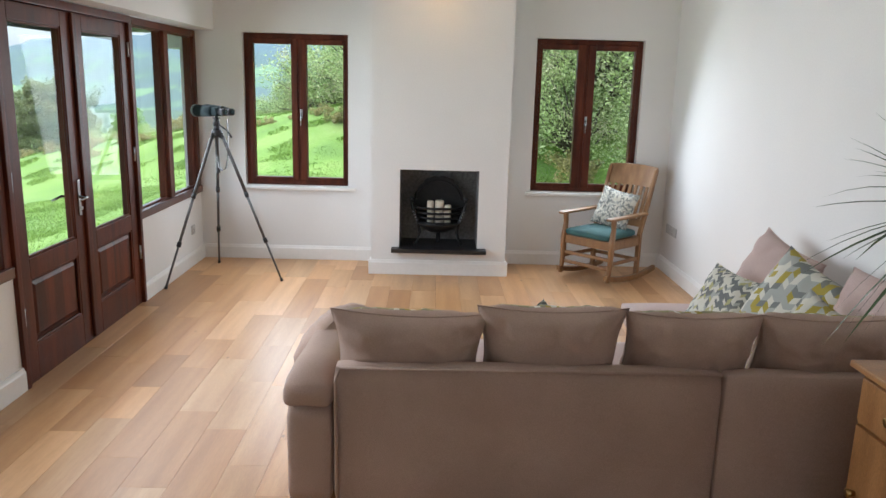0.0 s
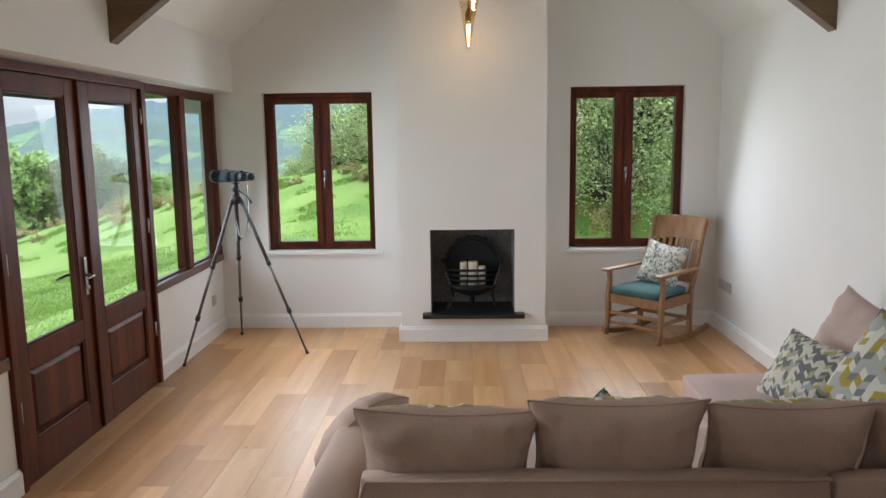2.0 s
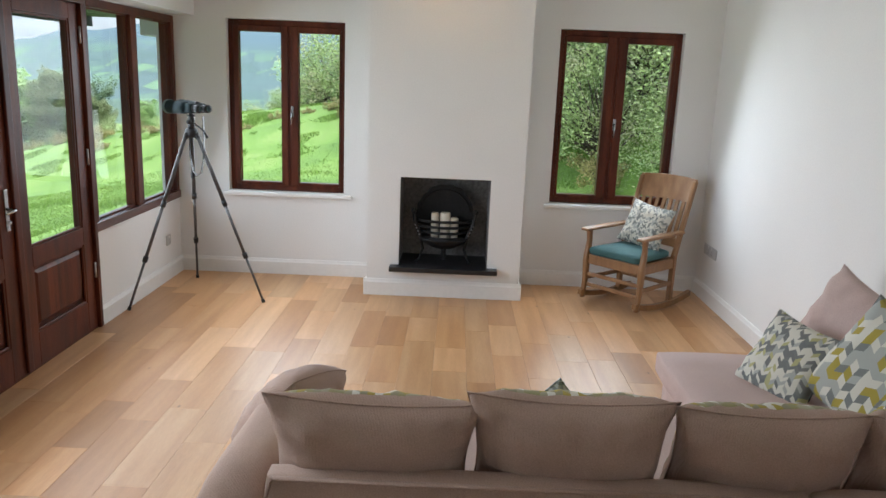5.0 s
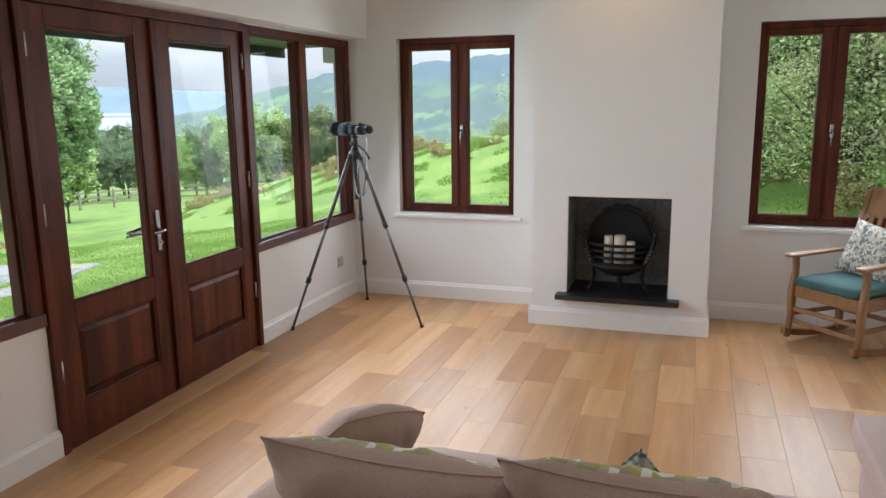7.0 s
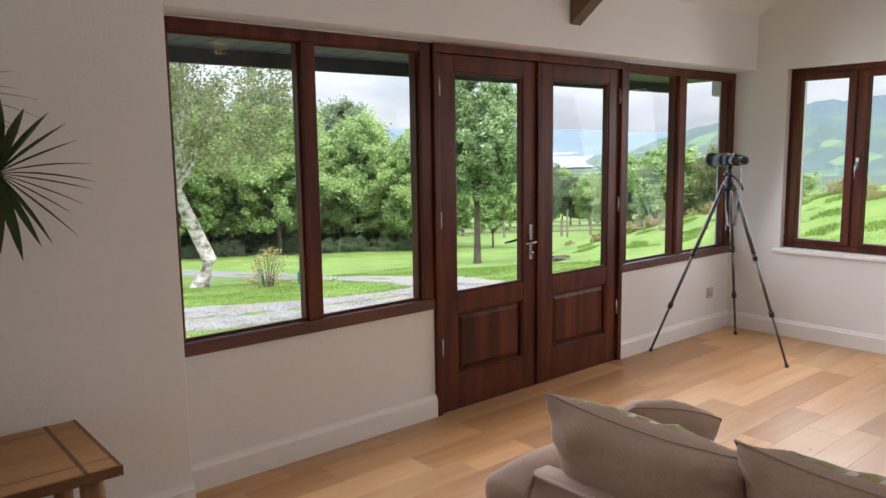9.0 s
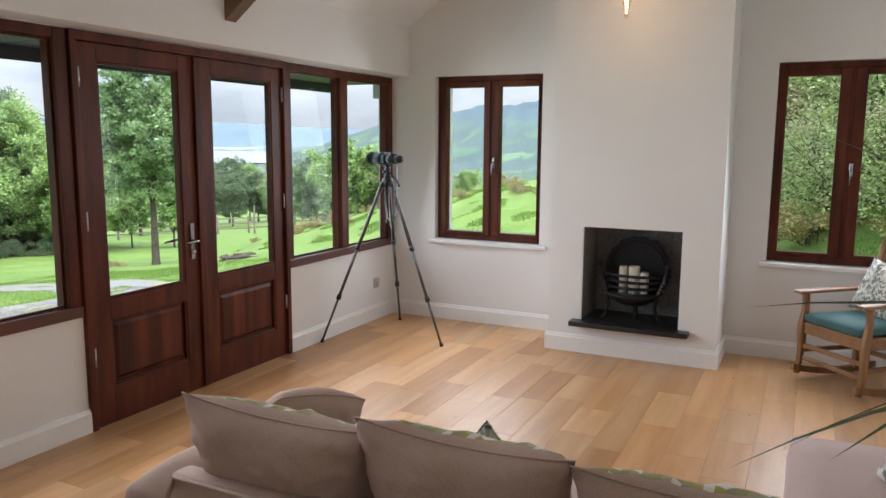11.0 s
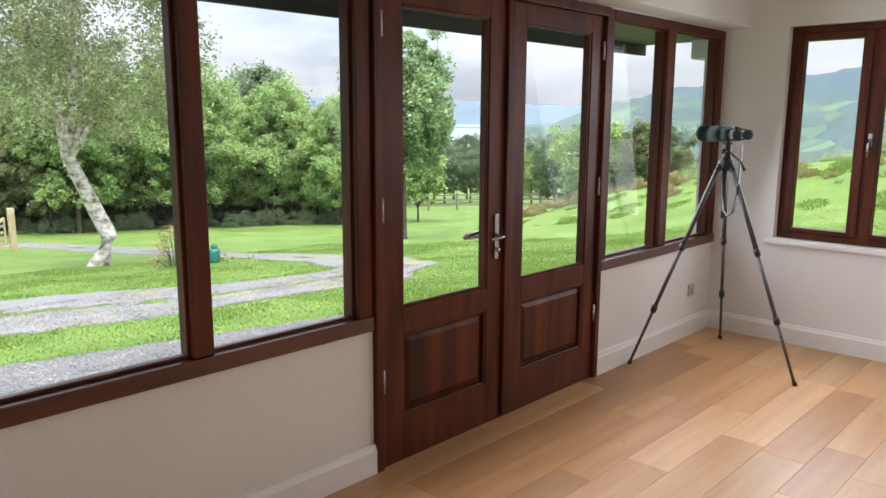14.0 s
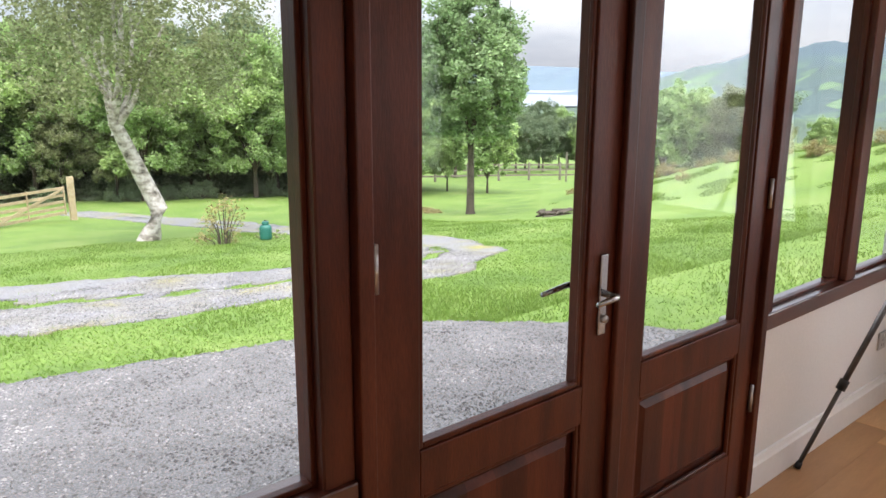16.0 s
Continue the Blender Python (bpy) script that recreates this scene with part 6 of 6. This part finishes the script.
for k in range(3):
    y0, y1 = -5.90 + k * 0.405, -5.90 + k * 0.405 + 0.39
    dr = part("drawer", boxed(3.662, 3.68, y0, y1, 0.60, 0.755, bevel=0.004), cabinet_oak, side)
    part("knob", tubed([(3.664, (y0 + y1) / 2, 0.68), (3.635, (y0 + y1) / 2, 0.68)], [0.010, 0.016], n=10), brass, dr, smooth=True)
    dd = part("door", boxed(3.662, 3.68, y0, y1, 0.08, 0.585, bevel=0.004), cabinet_oak, side)
    part("knob", tubed([(3.664, y1 - 0.05, 0.35), (3.635, y1 - 0.05, 0.35)], [0.010, 0.016], n=10), brass, dd, smooth=True)


# plants
def blade(bm, base, tip, width, sag, n=6, fold=0.25):
    base, tip = Vector(base), Vector(tip)
    d = tip - base
    s = d.cross(Vector((0, 0, 1)))
    s = s.normalized() if s.length > 1e-4 else Vector((1, 0, 0))
    prev = None
    for k in range(n + 1):
        f = k / n
        p = base + d * f + Vector((0, 0, -sag * f * f))
        w = width * (0.35 + 1.3 * f if f < 0.5 else 1.0) * (1 - f**3) * 0.5
        cur = [bm.verts.new(p - s * w), bm.verts.new(p + Vector((0, 0, -fold * w))), bm.verts.new(p + s * w)]
        if prev:
            bm.faces.new((prev[0], prev[1], cur[1], cur[0]))
            bm.faces.new((prev[1], prev[2], cur[2], cur[1]))
        prev = cur


def potted(name, label, at, stems, seed):
    pl = thing(name, label, "plant", at)
    part("pot", lathe(bmesh.new(), [(0.09, 0.0), (0.10, 0.01), (0.125, 0.20), (0.135, 0.205), (0.135, 0.23), (0.12, 0.23), (0.115, 0.20)], n=24), terracotta, pl, smooth=True)
    part("soil", lathe(bmesh.new(), [(0.112, 0.195), (0.11, 0.21)], n=20), soil, pl)
    return pl


rngp = random.Random(8)
drac = potted("dragon_plant", "potted dragon plant with thin arching leaves", (3.76, -4.92, 0.80), 1, 3)
part("stem", tubed([(0, 0, 0.2), (0.01, 0.01, 0.42), (-0.01, 0.0, 0.58)], [0.02, 0.017, 0.014], n=8), palm_stem, drac, smooth=True)
for k in range(84):
    a, up = rngp.uniform(0, 2 * math.pi), rngp.uniform(-0.75, 1.0)
    L = rngp.uniform(0.34, 0.47)
    bm = bmesh.new()
    out = math.cos(up * 1.3)
    blade(bm, (-0.01, 0.0, 0.56), (-0.01 + math.cos(a) * L * out, math.sin(a) * L * out, 0.56 + L * math.sin(up * 1.3)), 0.022, rngp.uniform(0.06, 0.22))
    part("leaf", bm, palm_leaf, drac, smooth=True)

palm = potted("fan_palm", "potted fan palm standing on the low table", (0.48, -5.86, 0.53), 1, 4)
FRONDS = ((0.14, 0.42, 0.95, 75, 1.0), (0.10, 0.30, 1.19, 70, 0.5), (0.25, -0.05, 1.02, 10, 0.8), (0.20, -0.35, 0.85, -60, 0.9), (-0.16, -0.30, 0.95, -110, 0.8), (-0.12, -0.05, 1.15, 160, 0.7), (0.02, -0.15, 1.25, -40, 0.8))
for hx, hy, hz, turn, width in FRONDS:
    hub = Vector((hx, hy, hz))
    a = radians(turn)
    fr = part("frond_stalk", tubed([(0, 0, 0.2), (hx * 0.35, hy * 0.35, 0.2 + (hz - 0.2) * 0.6), tuple(hub)], [0.008, 0.006, 0.005], n=6), palm_leaf, palm, smooth=True)
    ax = Vector((math.cos(a), math.sin(a), -0.12)).normalized()
    sd = ax.cross(Vector((0, 0, 1))).normalized()
    upv = sd.cross(ax)
    plane = (sd * 0.45 + upv * 0.9).normalized()
    for q in range(21):
        g = (q / 20 - 0.5) * 4.4
        dirv = ax * math.cos(g) + plane * math.sin(g)
        ln = rngp.uniform(0.23, 0.30)
        bm = bmesh.new()
        blade(bm, hub, hub + dirv * ln, 0.044 * width, rngp.uniform(0.01, 0.07), n=5)
        part("leaflet", bm, palm_leaf, fr)

# low table by the wall
tab = thing("low_table", "low pine table with dark inlaid strips", "table", (0, 0, 0))
X0, X1, Y0, Y1, ZT = 0.20, 0.745, -6.15, -5.18, 0.53
part("tabletop", boxed(X0, X1, Y0, Y1, ZT - 0.035, ZT, bevel=0.005), pine_top, tab)
part("top_edge", boxed(X1, X1 + 0.006, Y0, Y1, ZT - 0.036, ZT - 0.002), pine_strip, tab)
for y in (Y1 - 0.11, Y0 + 0.11):
    part("inlay", boxed(X0 + 0.002, X1 - 0.002, y - 0.007, y + 0.007, ZT - 0.002, ZT + 0.0006), pine_strip, tab, "dark wood inlay strip")
part("inlay", boxed(X0 + 0.002, X1 - 0.002, Y1 - 0.016, Y1 - 0.004, ZT - 0.002, ZT + 0.0006), pine_strip, tab, "dark wood inlay strip")
for x in (X0 + 0.07, X1 - 0.08):
    part("groove", boxed(x - 0.002, x + 0.002, Y0 + 0.002, Y1 - 0.002, ZT - 0.002, ZT + 0.0004), pine_strip, tab, "dark plank joint")
for x in (X0 + 0.07, X1 - 0.07):
    for y in (Y0 + 0.08, Y1 - 0.08):
        part("leg", lathe(bmesh.new(), [(0.024, 0.0), (0.030, 0.03), (0.026, 0.10), (0.034, 0.30), (0.038, 0.42), (0.038, ZT - 0.036)], n=14, at=(x, y, 0)), chair_oak, tab, smooth=True)
for y in (Y0 + 0.08, Y1 - 0.08):
    part("apron", boxed(X0 + 0.09, X1 - 0.09, y - 0.01, y + 0.01, ZT - 0.11, ZT - 0.036), pine_strip, tab)

# ---- floor: oak boards laid towards the chimney ----
floor = tagged(part("floor", boxed(-0.05, 4.42, BACK - 0.01, 0.02, -0.30, -0.021), pine_strip), "light oak boarded floor", "floor", kind="structure")
rngf = random.Random(12)
boards = {}


def board_mesh(w, l):
    if (w, l) not in boards:
        boards[w, l] = mesh_of(boxed(0.0003, w - 0.0003, 0.0003, l - 0.0003, -0.021, 0.0, bevel=0.0008, seg=1), "board", oak_floor)
    return boards[w, l]


x = -0.02
while x < 4.40:
    w = round(min(rngf.choice((0.165, 0.18, 0.20)), 4.40 - x + 0.01), 3)
    y = 0.0 - 0.002
    first = rngf.choice((0.25, 0.4, 0.55, 0.7, 0.9))
    while y > BACK + 0.02:
        l = first if first else rngf.choice((0.4, 0.5, 0.6, 0.75, 0.9, 1.1))
        if y < -6.0:
            l = 1.8
        first = None
        l = round(min(l, y - BACK), 3)
        ob = new("board", board_mesh(w, l))
        ob.parent = floor
        ob.location = (x, y - l, 0)
        y -= l
    x += w
